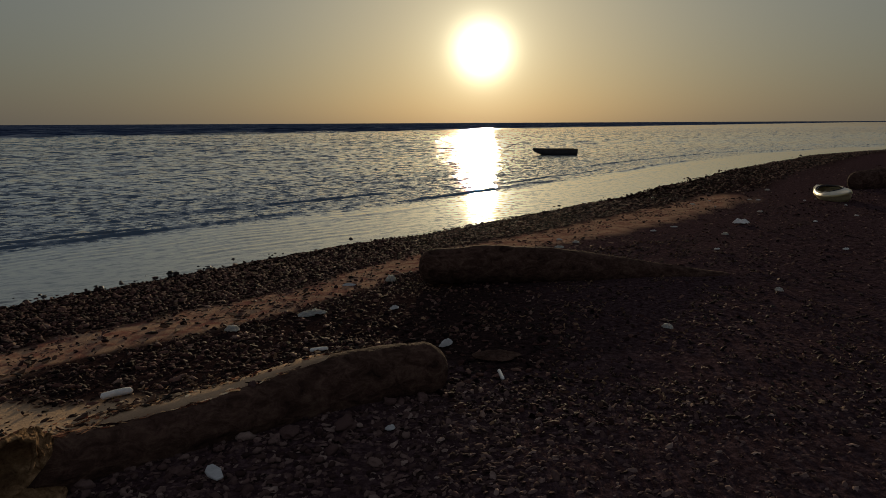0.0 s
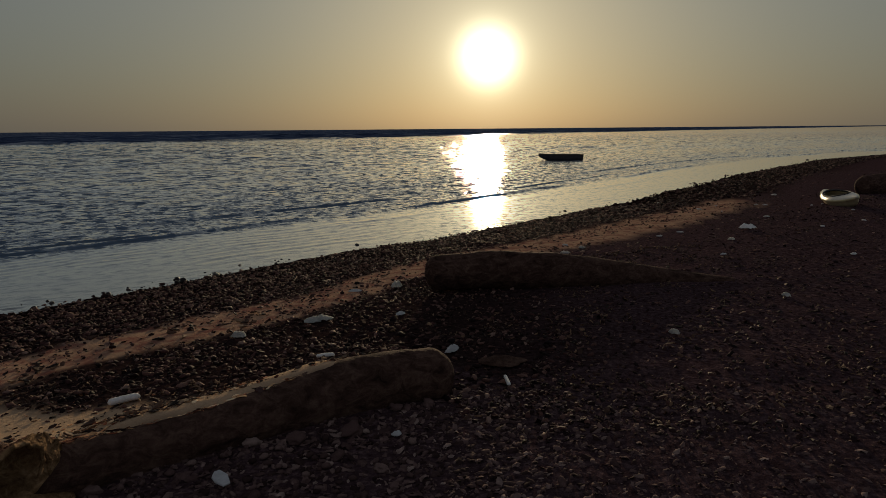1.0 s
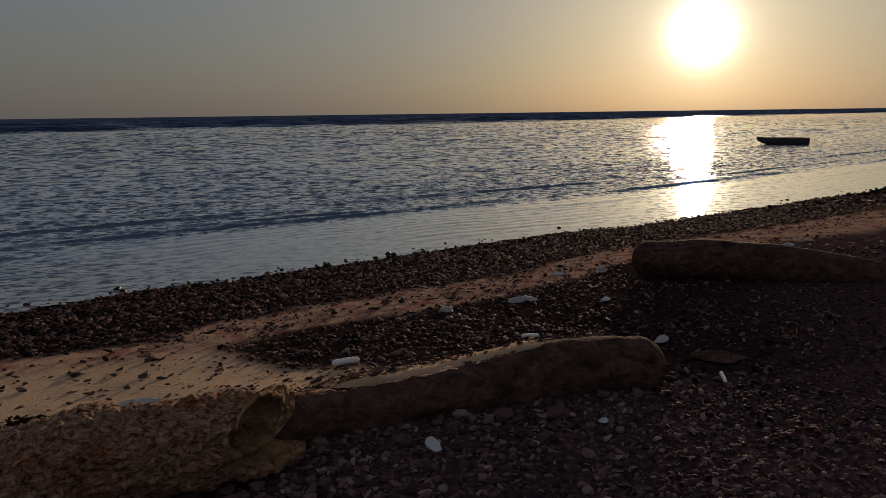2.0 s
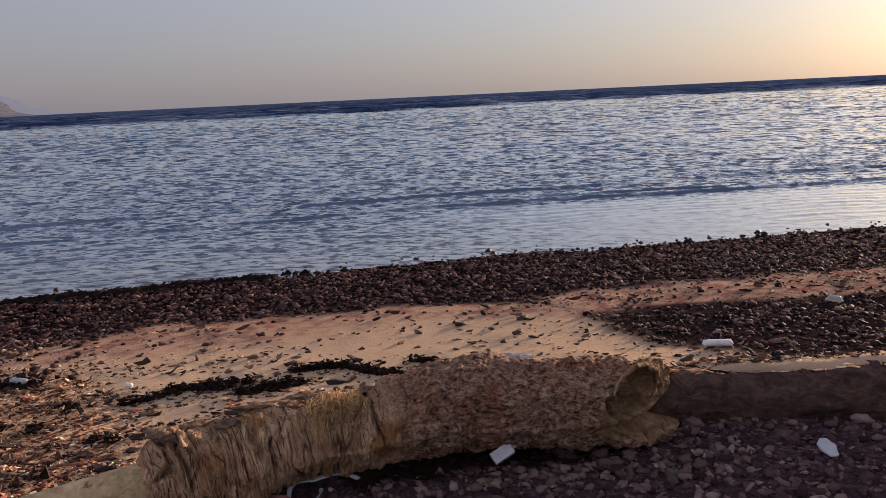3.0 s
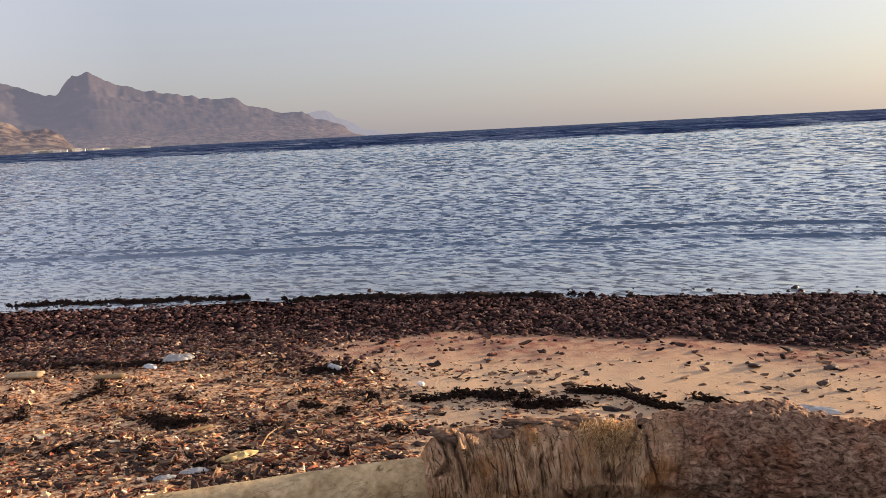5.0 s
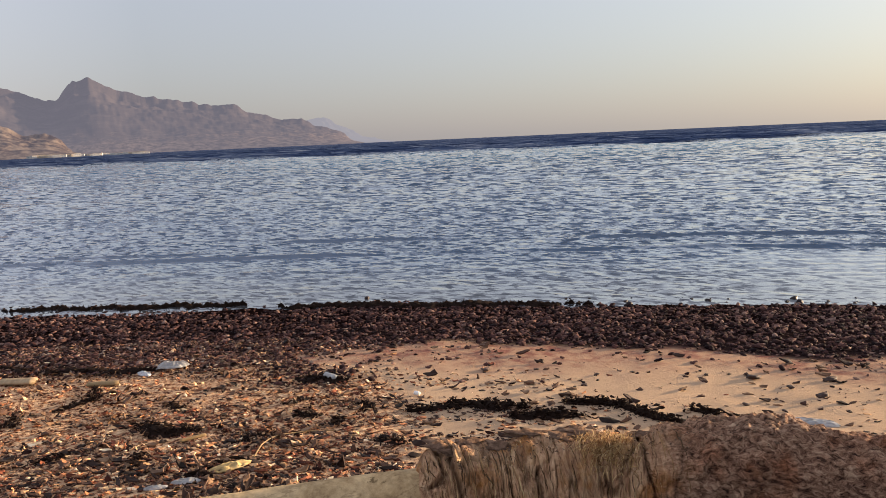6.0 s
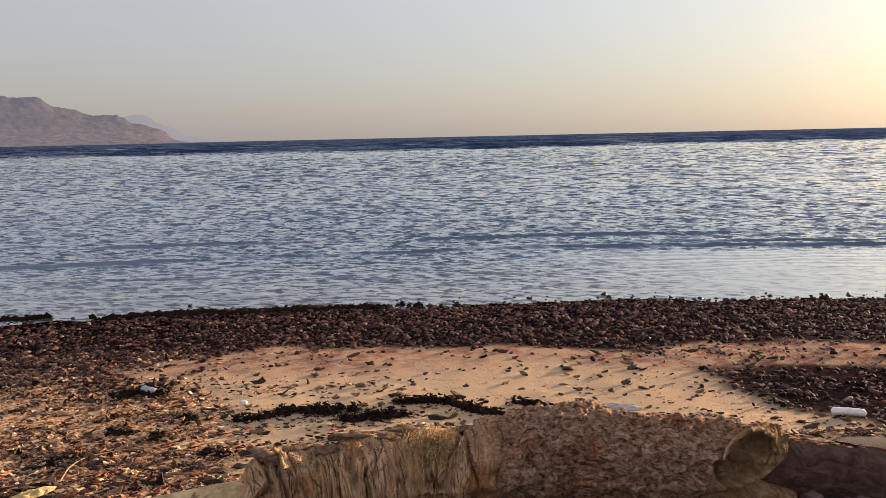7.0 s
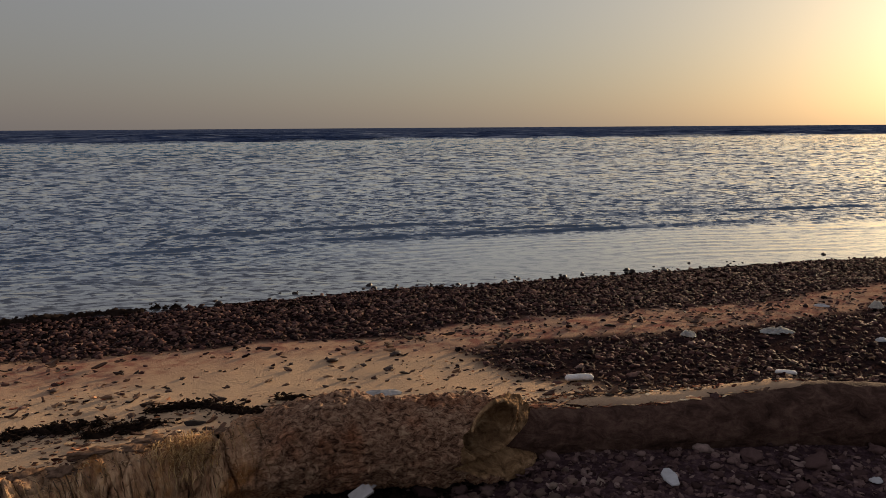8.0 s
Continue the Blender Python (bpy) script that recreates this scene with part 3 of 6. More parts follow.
def ground_z(x, y):
    d, _ = line_dist(x, y, SHORE)
    s, a = line_dist(x, y, LOGS)
    z = np.interp(d, [-400, -60, -8, -2, 0, 2.7, 5.0, 8, 20, 100, 1000, 4000], [-12, -4, -0.85, -0.42, SEA_Z, -0.05, 0.07, 0.03, 0.08, 0.9, 6, 12])
    fade = 1 - sstep(0.9, 1.0, a)
    z = z + fade * np.where(s < 0, (0.13 + 0.12 * sstep(0.62, 0.75, a)) * np.exp(-np.abs(s) / (0.45 - 0.12 * sstep(0.62, 0.75, a))) * (1 - sstep(-0.17, -0.03, s)), -0.06 * sstep(0.0, 0.08, s) * np.exp(-np.abs(s) / 1.2))
    # gravel banked against the driftwood log, and sand drifted over its back
    z = z + 0.095 * sstep(0.655, 0.74, a) * fade * sstep(-0.05, 0.06, s) * np.exp(-np.clip(s, 0, None) / 0.55)
    edge = s - 0.05 * (fbm(x, y, 5.0, 3, 33) - 0.5)
    over = sstep(0.70, 0.75, a) * fade * sstep(-0.34, -0.09, s) * (1 - sstep(0.0, 0.055, edge))
    z = z + over * np.clip(np.interp(a, [0.66, 0.70, 0.80, 0.88, 0.93, 1], [0.228, 0.235, 0.243, 0.288, 0.318, 0.312]) + 0.03 * (fbm(x, y, 6.0, 3, 35) - 0.45) - z, 0, None)
    near = np.exp(-np.hypot(x, y) / 40) * (1 - over)
    z = z + near * (0.05 * (fbm(x, y, 0.7, 3, 3) - 0.5) + 0.022 * (fbm(x, y, 4.0, 3, 8) - 0.5) + 0.008 * (vnoise(x, y, 16, 5) - 0.5))
    return z


def sand_mask(x, y):
    p = poly_dist(x, y, SAND)
    s, a = line_dist(x, y, LOGS)
    low = -0.06 + 0.11 * sstep(0.70, 0.75, a)
    seaward = np.where(a < 0.985, 1 - sstep(low, low + 0.09, s), 1.0)
    shore = 0.14 * (1 - sstep(2.2, 3.0, line_dist(x, y, SHORE)[0]))
    return sstep(-0.12, 0.12, p + shore + 0.35 * (fbm(x, y, 2.2, 4, 21) - 0.5)) * seaward


def graded(lo, hi, step, far, grow):
    mid = list(np.arange(lo, hi, step))
    up, dn, s = [hi], [lo - step], step
    while up[-1] < far:
        s *= grow
        up.append(up[-1] + s)
        dn.append(dn[-1] - s)
    return np.array(dn[::-1] + mid + up)


def grid_faces(nx, ny):
    i = np.arange(nx * ny).reshape(ny, nx)
    return np.stack([i[:-1, :-1], i[:-1, 1:], i[1:, 1:], i[1:, :-1]], -1).reshape(-1, 4)


def put_attr(me, name, values):
    me.attributes.new(name, "FLOAT", "POINT").data.foreach_set("value", np.asarray(values, np.float32))


def build_ground():
    xs, ys = graded(-8.5, 3.0, 0.055, 4600, 1.16), graded(-1.6, 8.0, 0.055, 4600, 1.16)
    X, Y = np.meshgrid(xs, ys)
    x, y = X.ravel(), Y.ravel()
    z = ground_z(x, y)
    me = mesh_of("ground", np.c_[x, y, z], grid_faces(len(xs), len(ys)), M_GROUND)
    d, _ = line_dist(x, y, SHORE)
    put_attr(me, "sand", sand_mask(x, y))
    s, a = line_dist(x, y, LOGS)
    put_attr(me, "land", np.maximum.reduce([sstep(-0.10, 0.0, s), sstep(0.98, 1.0, a), sstep(2.6, 3.4, y)]))
    put_attr(me, "wet", 1 - sstep(0.5, 1.9, d + 0.8 * (fbm(x, y, 1.2, 3, 4) - 0.5)))
    put_attr(me, "rust", (1 - sstep(2.15, 3.0, d + 0.6 * (fbm(x, y, 1.5, 3, 9) - 0.5) - 0.7 * sstep(3.2, 4.6, y))))
    # where the ground is darkened for the shaded gaps between stones
    patch = 0.85 * sstep(3.2, 3.8, y) * (1 - sstep(0.0, 1.6, x)) * (1 - sstep(-0.5, -0.35, s))
    put_attr(me, "gap_shade", np.maximum(patch, 1 - sstep(2.1, 2.9, d + 0.6 * (fbm(x, y, 2.0, 3, 29) - 0.5))) * (1 - sand_mask(x, y)))
    return solo("ground", me, Matrix(), "pinkish sand and dark gravel beach sloping to the sea", "beach", kind="structure")


ground = build_ground()


def build_water():
    rng = np.random.default_rng(5)
    zone = lambda q: np.where(q < 26, 0.0045, np.where(q < 130, 0.006, np.where(q < 900, 0.016, 0.06)))
    r = [6.0]
    while r[-1] < 4700:
        r.append(r[-1] * (1 + float(zone(r[-1]))))
    r = np.array(r)
    az = np.radians(np.r_[np.arange(-46, -34, 1.5), np.arange(-34, 102, 0.33), np.arange(102, 113, 1.5)])
    R, A = np.meshgrid(r, az)
    x, y = (-np.sin(A) * R).ravel(), (np.cos(A) * R).ravel()
    d, _ = line_dist(x, y, SHORE)
    sea = -d
    cell = R.ravel() * zone(R.ravel())
    reef = [(-900, -700), (-143, -25), (-112, 8), (-80, 51), (-60, 92), (-28, 122), (38, 240), (500, 900), (2500, 3500)]
    q, _ = line_dist(x, y, reef)
    q = -q + 14 * (fbm(x, y, 0.03, 3, 61) - 0.5)
    outer = sstep(-4, 14, q)
    wx, wy = x + 0.5 * fbm(x, y, 0.35, 2, 31), y + 0.5 * fbm(x, y, 0.35, 2, 37)

    def waves(count, short, long, steep, spread):
        h = np.zeros(len(x))
        for k in range(count):
            lam = short * (long / short) ** rng.random()
            way = math.radians(128) + rng.normal(0, spread)
            amp = steep * lam * (0.6 + 0.8 * rng.random())
            ph = (wx * math.cos(way) + wy * math.sin(way)) * 2 * math.pi / lam + rng.random() * 7
            h += amp * np.sin(ph + 0.75 * np.sin(ph)) * np.clip(lam / (2.4 * cell) - 0.5, 0, 1)
        return h

    calm = 1 - 0.85 * sstep(5.0, 8.5, y + 0.35 * (x + 6)) * (1 - sstep(2.9, 3.5, sea)) 
    # small chop, longer chop farther out, and the swell beyond the reef
    swash = sea + 2.0 * (fbm(x, y, 0.18, 2, 12) - 0.5)
    h = waves(44, 0.14, 0.45, 0.0052, 0.6) * (0.4 + 0.6 * sstep(2.2, 5.0, swash)) * (0.6 + 0.8 * fbm(x, y, 0.25, 3, 14)) * calm
    h += waves(34, 0.45, 1.5, 0.0034, 0.8) * (0.25 + 0.75 * sstep(4.0, 9.0, swash)) * (0.55 + 0.9 * fbm(x, y, 0.16, 3, 15)) * calm
    h += waves(26, 1.2, 4.5, 0.0020, 0.8) * sstep(7.0, 22, swash) * (1 - 0.3 * outer)
    h += waves(22, 3, 16, 0.006, 0.7) * outer
    # low swell fronts that run along the shore
    for off, high, wide, seed, lo in ((3.45, 0.040, 0.030, 41, 0.38), (5.25, 0.040, 0.030, 45, 0.40), (4.2, 0.024, 0.04, 57, 0.5), (2.2, 0.012, 0.04, 49, 0.5), (7.6, 0.034, 0.07, 53, 0.47)):
        u = sea - off - 0.9 * (fbm(x, y, 0.11, 3, seed) - 0.5) - 0.22 * (fbm(x, y, 0.9, 2, seed + 5) - 0.5)
        gate = sstep(lo, lo + 0.1, fbm(x, y, 0.2, 3, seed + 9))
        h += high * gate * np.where(u > 0, np.exp(-(u / 0.22) ** 2), np.exp(-(u / wide) ** 2)) * (cell < 0.4)
    # fine wash lines close to the waterline
    w = 2 * math.pi / 0.3 * (sea + 1.5 * fbm(x, y, 0.4, 3, 67))
    h += 0.0032 * (np.sin(w) + 0.6 * np.sin(1.7 * w + 5 * fbm(x, y, 0.7, 2, 71))) * sstep(0.2, 0.9, sea) * (1 - sstep(3.0, 5.5, sea)) * sstep(0.35, 0.6, fbm(x, y, 0.5, 2, 69)) * (cell < 0.1)
    h *= sstep(-0.4, 0.6, sea) * 0.9 + 0.1
    fronts = []
    for name, off, seed, lo in (("front_near", 3.45, 41, 0.40), ("front_far", 5.25, 45, 0.42), ("front_mid", 4.2, 57, 0.52)):
        u = sea - off + 0.05 - 0.9 * (fbm(x, y, 0.11, 3, seed) - 0.5) - 0.22 * (fbm(x, y, 0.9, 2, seed + 5) - 0.5)
        fronts += [(name, np.clip(u, -3, 3)), (name + "_gate", sstep(lo, lo + 0.12, fbm(x, y, 0.2, 3, seed + 9)) * sstep(0.36, 0.55, fbm(x, y, 0.8, 3, seed + 3)))]
    me = mesh_of("sea", np.c_[x, y, SEA_Z + h], grid_faces(len(r), len(az)), M_WATER)
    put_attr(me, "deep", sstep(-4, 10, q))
    put_attr(me, "lagoon", sstep(-75, -8, q) * sstep(10, 60, -x) * (0.5 + 0.5 * fbm(x, y, 0.05, 3, 65)))
    for name, values in fronts:
        put_attr(me, name, values)
    put_attr(me, "offshore", sea)
    put_attr(me, "surf", np.exp(-(q / 7) ** 2))
    put_attr(me, "bottom", 1 - sstep(0.2, 3.4, sea + 1.0 * (fbm(x, y, 0.3, 3, 63) - 0.5)))
    put_attr(me, "ripple", (0.62 + 0.38 * sstep(0.8, 5.0, sea)) * calm + 0.4 * sstep(10, 50, -x) + 1.6 * sstep(-4, 10, q))
    return solo("sea", me, Matrix(), "rippled blue-grey sea water with low wavelets", "sea", kind="structure")


sea = build_water()


# ---- distant mountains and town ----
def build_range(name, mat, r0, r1, az_el, foot, seed, label):
    az = np.radians(np.arange(az_el[0][0], az_el[-1][0] + 0.01, 0.07))
    el = np.interp(np.degrees(az), [a for a, _ in az_el], [e for _, e in az_el])
    t = np.linspace(0, 1.5, 46)
    A, T = np.meshgrid(az, t)
    k = np.exp(-(np.arange(-40, 41) / 18.0) ** 2)
    low = np.convolve(np.pad(el, 40, "edge"), k / k.sum(), "valid")
    mixed = low[None, :] + (el - low)[None, :] * np.clip(T, 0, 1) ** 4
    crest = np.tan(np.radians(mixed)) * r1
    R = r0 + (r1 - r0) * T
    x, y = -np.sin(A) * R, np.cos(A) * R
    k = 1 / (r1 - r0)
    rid = 1 - np.abs(2 * fbm(x, y, 3.2 * k, 5, seed) - 1)
    rid2 = 1 - np.abs(2 * fbm(x, y, 9 * k, 4, seed + 9) - 1)
    rise = np.where(T < 1, T ** 0.85, 1 - (T - 1) * 1.2)
    body = rise * (0.60 + 0.40 * np.where(T > 0.97, 1.0, 0.25 + 0.75 * (0.65 * rid + 0.35 * rid2)) ** 1.0)
    z = foot + crest * np.where(np.abs(T - 1) < 0.02, 1.0, body * 0.97)
    z += np.tan(np.radians(0.30)) * r1 * (fbm(A * 110, T * 14, 1.0, 5, seed + 3) - 0.5) * T * (el[None, :] > 0.3)
    z = np.where(T == 0, foot - 3, z)
    me = mesh_of(name, np.c_[x.ravel(), y.ravel(), z.ravel()], grid_faces(len(az), len(t)), mat)
    return solo(name, me, Matrix(), label, "mountain", kind="structure")


SKYLINE = [(72.9, 0.0), (73.7, 0.12), (74.4, 0.85), (74.8, 1.02), (76.2, 1.4), (76.7, 1.55), (77.5, 2.0), (79.0, 2.08), (80.3, 2.4), (81.5, 2.68), (82.2, 3.15), (82.6, 3.28), (83.1, 3.28),
           (83.9, 3.22), (85.4, 3.5), (87.0, 3.72), (88.6, 4.05), (90.5, 4.5), (91.5, 4.95), (92.2, 5.36), (92.7, 5.2), (93.2, 5.15), (94.3, 3.9), (95.0, 3.8), (96.3, 4.3), (97.6, 4.75),
           (100, 5.5), (104, 6.2), (110, 4.5), (118, 3.0)]
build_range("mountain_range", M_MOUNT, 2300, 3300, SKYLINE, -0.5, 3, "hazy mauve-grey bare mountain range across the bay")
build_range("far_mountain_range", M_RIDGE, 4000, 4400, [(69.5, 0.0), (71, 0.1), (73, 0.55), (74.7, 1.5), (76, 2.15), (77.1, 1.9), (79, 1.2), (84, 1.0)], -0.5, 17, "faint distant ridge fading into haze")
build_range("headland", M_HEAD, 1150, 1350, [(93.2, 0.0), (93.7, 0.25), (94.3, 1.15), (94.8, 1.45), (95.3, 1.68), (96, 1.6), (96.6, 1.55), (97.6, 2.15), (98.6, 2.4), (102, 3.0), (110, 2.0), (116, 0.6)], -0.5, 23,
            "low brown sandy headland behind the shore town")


def house(w, d, h, az, r, pale):
    x, y = -math.sin(radians(az)) * r, math.cos(radians(az)) * r
    ob = thing("house", pose(x, y, SEA_Z, 0, 0, az + random.uniform(-8, 8)), "small whitewashed flat-roofed house on the far shore" if pale else "small sand-coloured flat-roofed house on the far shore", "house", "houses of the shore town")
    bm = bmesh.new()
    bmesh.ops.create_cube(bm, size=1, matrix=Matrix.Translation((0, 0, h / 2)) @ Matrix.Diagonal((w, d, h, 1)))
    part("wall", from_bm("house_wall", bm, M_HOUSE if pale else M_HOUSE2, False), ob)
    bm = bmesh.new()
    bmesh.ops.create_cube(bm, size=1, matrix=Matrix.Translation((0, 0, h + 0.2)) @ Matrix.Diagonal((w + 0.5, d + 0.5, 0.4, 1)))
    part("roof", from_bm("house_roof", bm, M_HOUSE2, False), ob)
    for k in range(max(2, int(w / 4))):
        bm = bmesh.new()
        bmesh.ops.create_cube(bm, size=1, matrix=Matrix.Translation((-w / 2 + (k + 0.5) * w / max(2, int(w / 4)), -d / 2 - 0.02, h * 0.55)) @ Matrix.Diagonal((0.8, 0.12, 1.0, 1)))
        part("window", from_bm("house_window", bm, M_GLASS, False), ob)


for k in range(34):
    a = 88.9 + 7.6 * (k + random.uniform(-0.3, 0.3)) / 34
    house(random.uniform(6, 13), random.uniform(6, 9), random.uniform(2.6, 4.0) * (1.1 if a > 93 else 0.8), a, (1130 if a > 93 else 1250) + random.uniform(-25, 20), random.random() < 0.75)


def flake(seed, n=5):
    """A thin irregular scrap, a little domed."""
    rng = np.random.default_rng(seed)
    a = np.sort(rng.uniform(0, 2 * math.pi / n, n) * 0.8 + np.arange(n) * 2 * math.pi / n)
    r = rng.uniform(0.22, 0.58, n)
    rim = np.c_[r * np.cos(a), r * np.sin(a) * rng.uniform(0.25, 0.75), rng.uniform(-0.05, 0.16, n)]
    V = np.r_[[(0, 0, rng.uniform(0.06, 0.18))], rim, rim * (0.96, 0.96, 1) - (0, 0, 0.09)]
    V[:, 2] += rng.uniform(-0.5, 0.7) * V[:, 0] ** 2 + rng.uniform(-0.4, 0.4) * V[:, 0] * V[:, 1]
    i = np.arange(n)
    j = (i + 1) % n
    F = np.r_[np.c_[0 * i, 1 + i, 1 + j], np.c_[1 + i, 1 + n + i, 1 + j], np.c_[1 + j, 1 + n + i, 1 + n + j]]
    return V, F


FLAKES = [flake(60 + k, 5 + k % 2) for k in range(20)]


# ---- logs ----
def ico(level, seed, flat, rugged=0.2, slim=1.0):
    bm = bmesh.new()
    bmesh.ops.create_icosphere(bm, subdivisions=level, radius=0.5)
    rng = np.random.default_rng(seed)
    off = Vector(rng.random(3) * 40)
    for v in bm.verts:
        v.co *= 1 + 0.55 * noise.noise(v.co * 1.7 + off) + rugged * noise.noise(v.co * 4 + off)
    V = np.array([v.co[:] for v in bm.verts]) * (1, rng.uniform(0.6, 0.85) * slim, flat)
    F = np.array([[v.index for v in f.verts] for f in bm.faces])
    bm.free()
    return V, F


def sweep(pts, radii, nu, nv, warp, blunt=0.35):
    """A closed tube along a smooth line; warp(u, theta) gives a push outwards in metres. Rounded ends."""
    pts = np.asarray(pts, float)
    seg = np.r_[0, np.cumsum(np.hypot(*np.diff(pts[:, :2], axis=0).T))]
    u = np.linspace(0, 1, nu)
    s = u * seg[-1]
    from_t = np.linspace(0, seg[-1], 240)
    dense = np.stack([np.interp(from_t, seg, pts[:, k]) for k in range(3)], 1)
    ker = np.ones(31) / 31
    dense = np.stack([np.convolve(np.pad(dense[:, k], 15, "reflect", reflect_type="odd"), ker, "valid") for k in range(3)], 1)
    C = np.stack([np.interp(s, from_t, dense[:, k]) for k in range(3)], 1)
    T = np.gradient(C, axis=0)
    T /= np.linalg.norm(T, axis=1)[:, None]
    side = np.cross(T, (0, 0, 1.0))
    side /= np.linalg.norm(side, axis=1)[:, None]
    up = np.cross(side, T)
    rad = np.interp(u, np.linspace(0, 1, len(radii)), radii)
    first, last = (blunt, blunt) if isinstance(blunt, float) else blunt
    near_end = np.clip(np.minimum(u / (first * rad.mean() / seg[-1]), (1 - u) / (last * rad.mean() / seg[-1])), 0, 1)
    cap = np.sqrt(near_end * (2 - near_end))
    cap = np.maximum(cap, 0.02)
    th = np.linspace(0, 2 * math.pi, nv, endpoint=False)
    U, TH = np.meshgrid(u, th, indexing="ij")
    rr = (rad[:, None] + warp(U, TH)) * cap[:, None]
    V = C[:, None, :] + rr[..., None] * (np.cos(TH)[..., None] * side[:, None, :] + np.sin(TH)[..., None] * up[:, None, :])
    i = np.arange(nu * nv).reshape(nu, nv)
    j = np.roll(i, -1, axis=1)
    F = np.stack([i[:-1], i[1:], j[1:], j[:-1]], -1).reshape(-1, 4)
    return V.reshape(-1, 3), F, U.ravel(), TH.ravel()


def bark(seed, amp, grain, length, rad):
    def f(U, TH):
        a, b = U * length, TH * rad
        wrap = 0.5 - 0.5 * np.cos(TH)
        n1 = fbm(a, b, 5, 4, seed) * wrap + fbm(a, b + 3.7, 5, 4, seed) * (1 - wrap)
        n2 = fbm(a, b, grain, 3, seed + 5)
        return amp * (n1 - 0.5) * 2 + amp * 0.55 * (n2 - 0.5)
    return f


def thin_strip(rng, p0, p1, sag, w, lift=0.0):
    """A bent three-sided fibre between two places."""
    t = np.linspace(0, 1, 5)[:, None]
    mid = np.array(p0) * (1 - t) + np.array(p1) * t + np.array(sag) * (4 * t * (1 - t))
    out, n = [], len(t)
    d = np.array(p1) - np.array(p0)
    a = np.cross(d, (0.3, 0.2, 1.0))
    a = a / (np.linalg.norm(a) + 1e-9)
    b = np.cross(a, d / (np.linalg.norm(d) + 1e-9))
    for k in range(n):
        ww = w * (1 - 0.65 * abs(2 * k / (n - 1) - 1) ** 2)
        out += [mid[k] + a * ww, mid[k] - a * ww, mid[k] + b * ww * 0.5]
    F = []
    for k in range(n - 1):
        q = 3 * k
        for e in range(3):
            F.append((q + e, q + (e + 1) % 3, q + 3 + (e + 1) % 3, q + 3 + e))
    return np.array(out), np.array(F)


def join(pieces):
    V, F, n = [], [], 0
    for v, f in pieces:
        V.append(v)
        F.append(f + n)
        n += len(v)
    return np.concatenate(V), np.concatenate(F)


def palm_log():
    ob = thing("palm_log", Matrix(), "rotting palm log with shaggy fibre and a hollow broken end", "log", "logs along the beach")
    ln, r0 = 2.3, 0.185
    soft = bark(11, 0.022, 26, ln, r0)
    hold = {}

    def warp(U, TH):
        a, b = U * ln, TH * r0
        bend = 0.05 * fbm(a, b, 9, 3, 71)
        c1 = np.abs(2 * vnoise(a + bend, b * 0.35, 11, 77) - 1)
        c2 = np.abs(2 * vnoise(a + 0.5 * bend, b * 0.25, 29, 79) - 1)
        some = sstep(0.36, 0.56, fbm(a, b, 5, 3, 73))
        fold = (-0.034 * np.exp(-(c1 / 0.06) ** 2) - 0.014 * np.exp(-(c2 / 0.12) ** 2) + 0.045 * (fbm(a + bend, b * 0.3, 13, 3, 75) - 0.5) - 0.007 * np.exp(-((np.abs(2 * vnoise(a + bend, b * 0.22, 61, 83) - 1)) / 0.3) ** 2)) * (0.25 + 0.75 * some) * (1 - sstep(0.36, 0.50, U))
        fold = fold + 0.055 * (fbm(a, b, 6.5, 3, 97) - 0.5) * (1 - sstep(0.36, 0.50, U)) + 0.025 * np.exp(-((U - 0.05) / 0.04) ** 2) - 0.03 * np.clip(np.sin(TH), 0, 1) ** 3 * fbm(a, b, 6, 3, 88) * (U < 0.42)
        knot = 0.03 * np.exp(-((U - 0.60) / 0.1) ** 2) * np.clip(np.sin(TH), 0, 1)
        rough = (0.050 * (fbm(0.82 * a + 0.57 * b, 0.9 * b - 0.52 * a, 19, 4, 91) - 0.42) + 0.020 * (fbm(0.6 * a - 0.8 * b, 0.6 * b + 0.8 * a, 55, 2, 95) - 0.3)) * sstep(0.35, 0.5, U)
        hold["crack"] = np.maximum(np.exp(-(c1 / 0.07) ** 2), 0.6 * np.exp(-(c2 / 0.12) ** 2)) * (0.3 + 0.7 * some)
        under = -0.034 * np.clip(-np.sin(TH), 0, 1) ** 0.6 * sstep(0.12, 0.3, U)
        return soft(U, TH) + fold + knot + rough + under

    V, F, U, TH = sweep([(-2.665, 0.79, 0.145), (-2.61, 1.05, 0.165), (-2.50, 1.4, 0.175), (-2.22, 1.92, 0.185), (-1.90, 2.26, 0.185), (-1.42, 2.62, 0.18)], [0.165, 0.175, 0.18, 0.19, 0.185, 0.175], 460, 160, warp, (0.8, 0.35))
    grid = V.reshape(460, 160, 3).copy()
    heart = grid.mean(1, keepdims=True)
    outward = grid - heart
    outward /= np.linalg.norm(outward, axis=2, keepdims=True)
    # broken slanting end with a lip below and a rotted-out hollow
    n = np.array((0.995, -0.06, 0.08))
    n /= np.linalg.norm(n)
    q = np.array((-1.62, 2.41, 0.22))
    lip = 0.055 * (1 - sstep(0.06, 0.13, V[:, 2])) - 0.05 * np.exp(-((V[:, 2] - 0.14) / 0.025) ** 2)
    over = (V - q) @ n - lip - 0.03 * (fbm(V[:, 1] * 1, V[:, 2], 22, 3, 5) - 0.5)
    V = V - np.clip(over, 0, None)[:, None] * n
    face = over > -0.002
    w = V - (q + np.array((0, 0.01, 0.035)))
    w -= (w @ n)[:, None] * n
    dist = np.linalg.norm(w * (1, 0.55, 1), axis=1) * (1 + 0.4 * (fbm(V[:, 1], V[:, 2], 14, 3, 8) - 0.5))
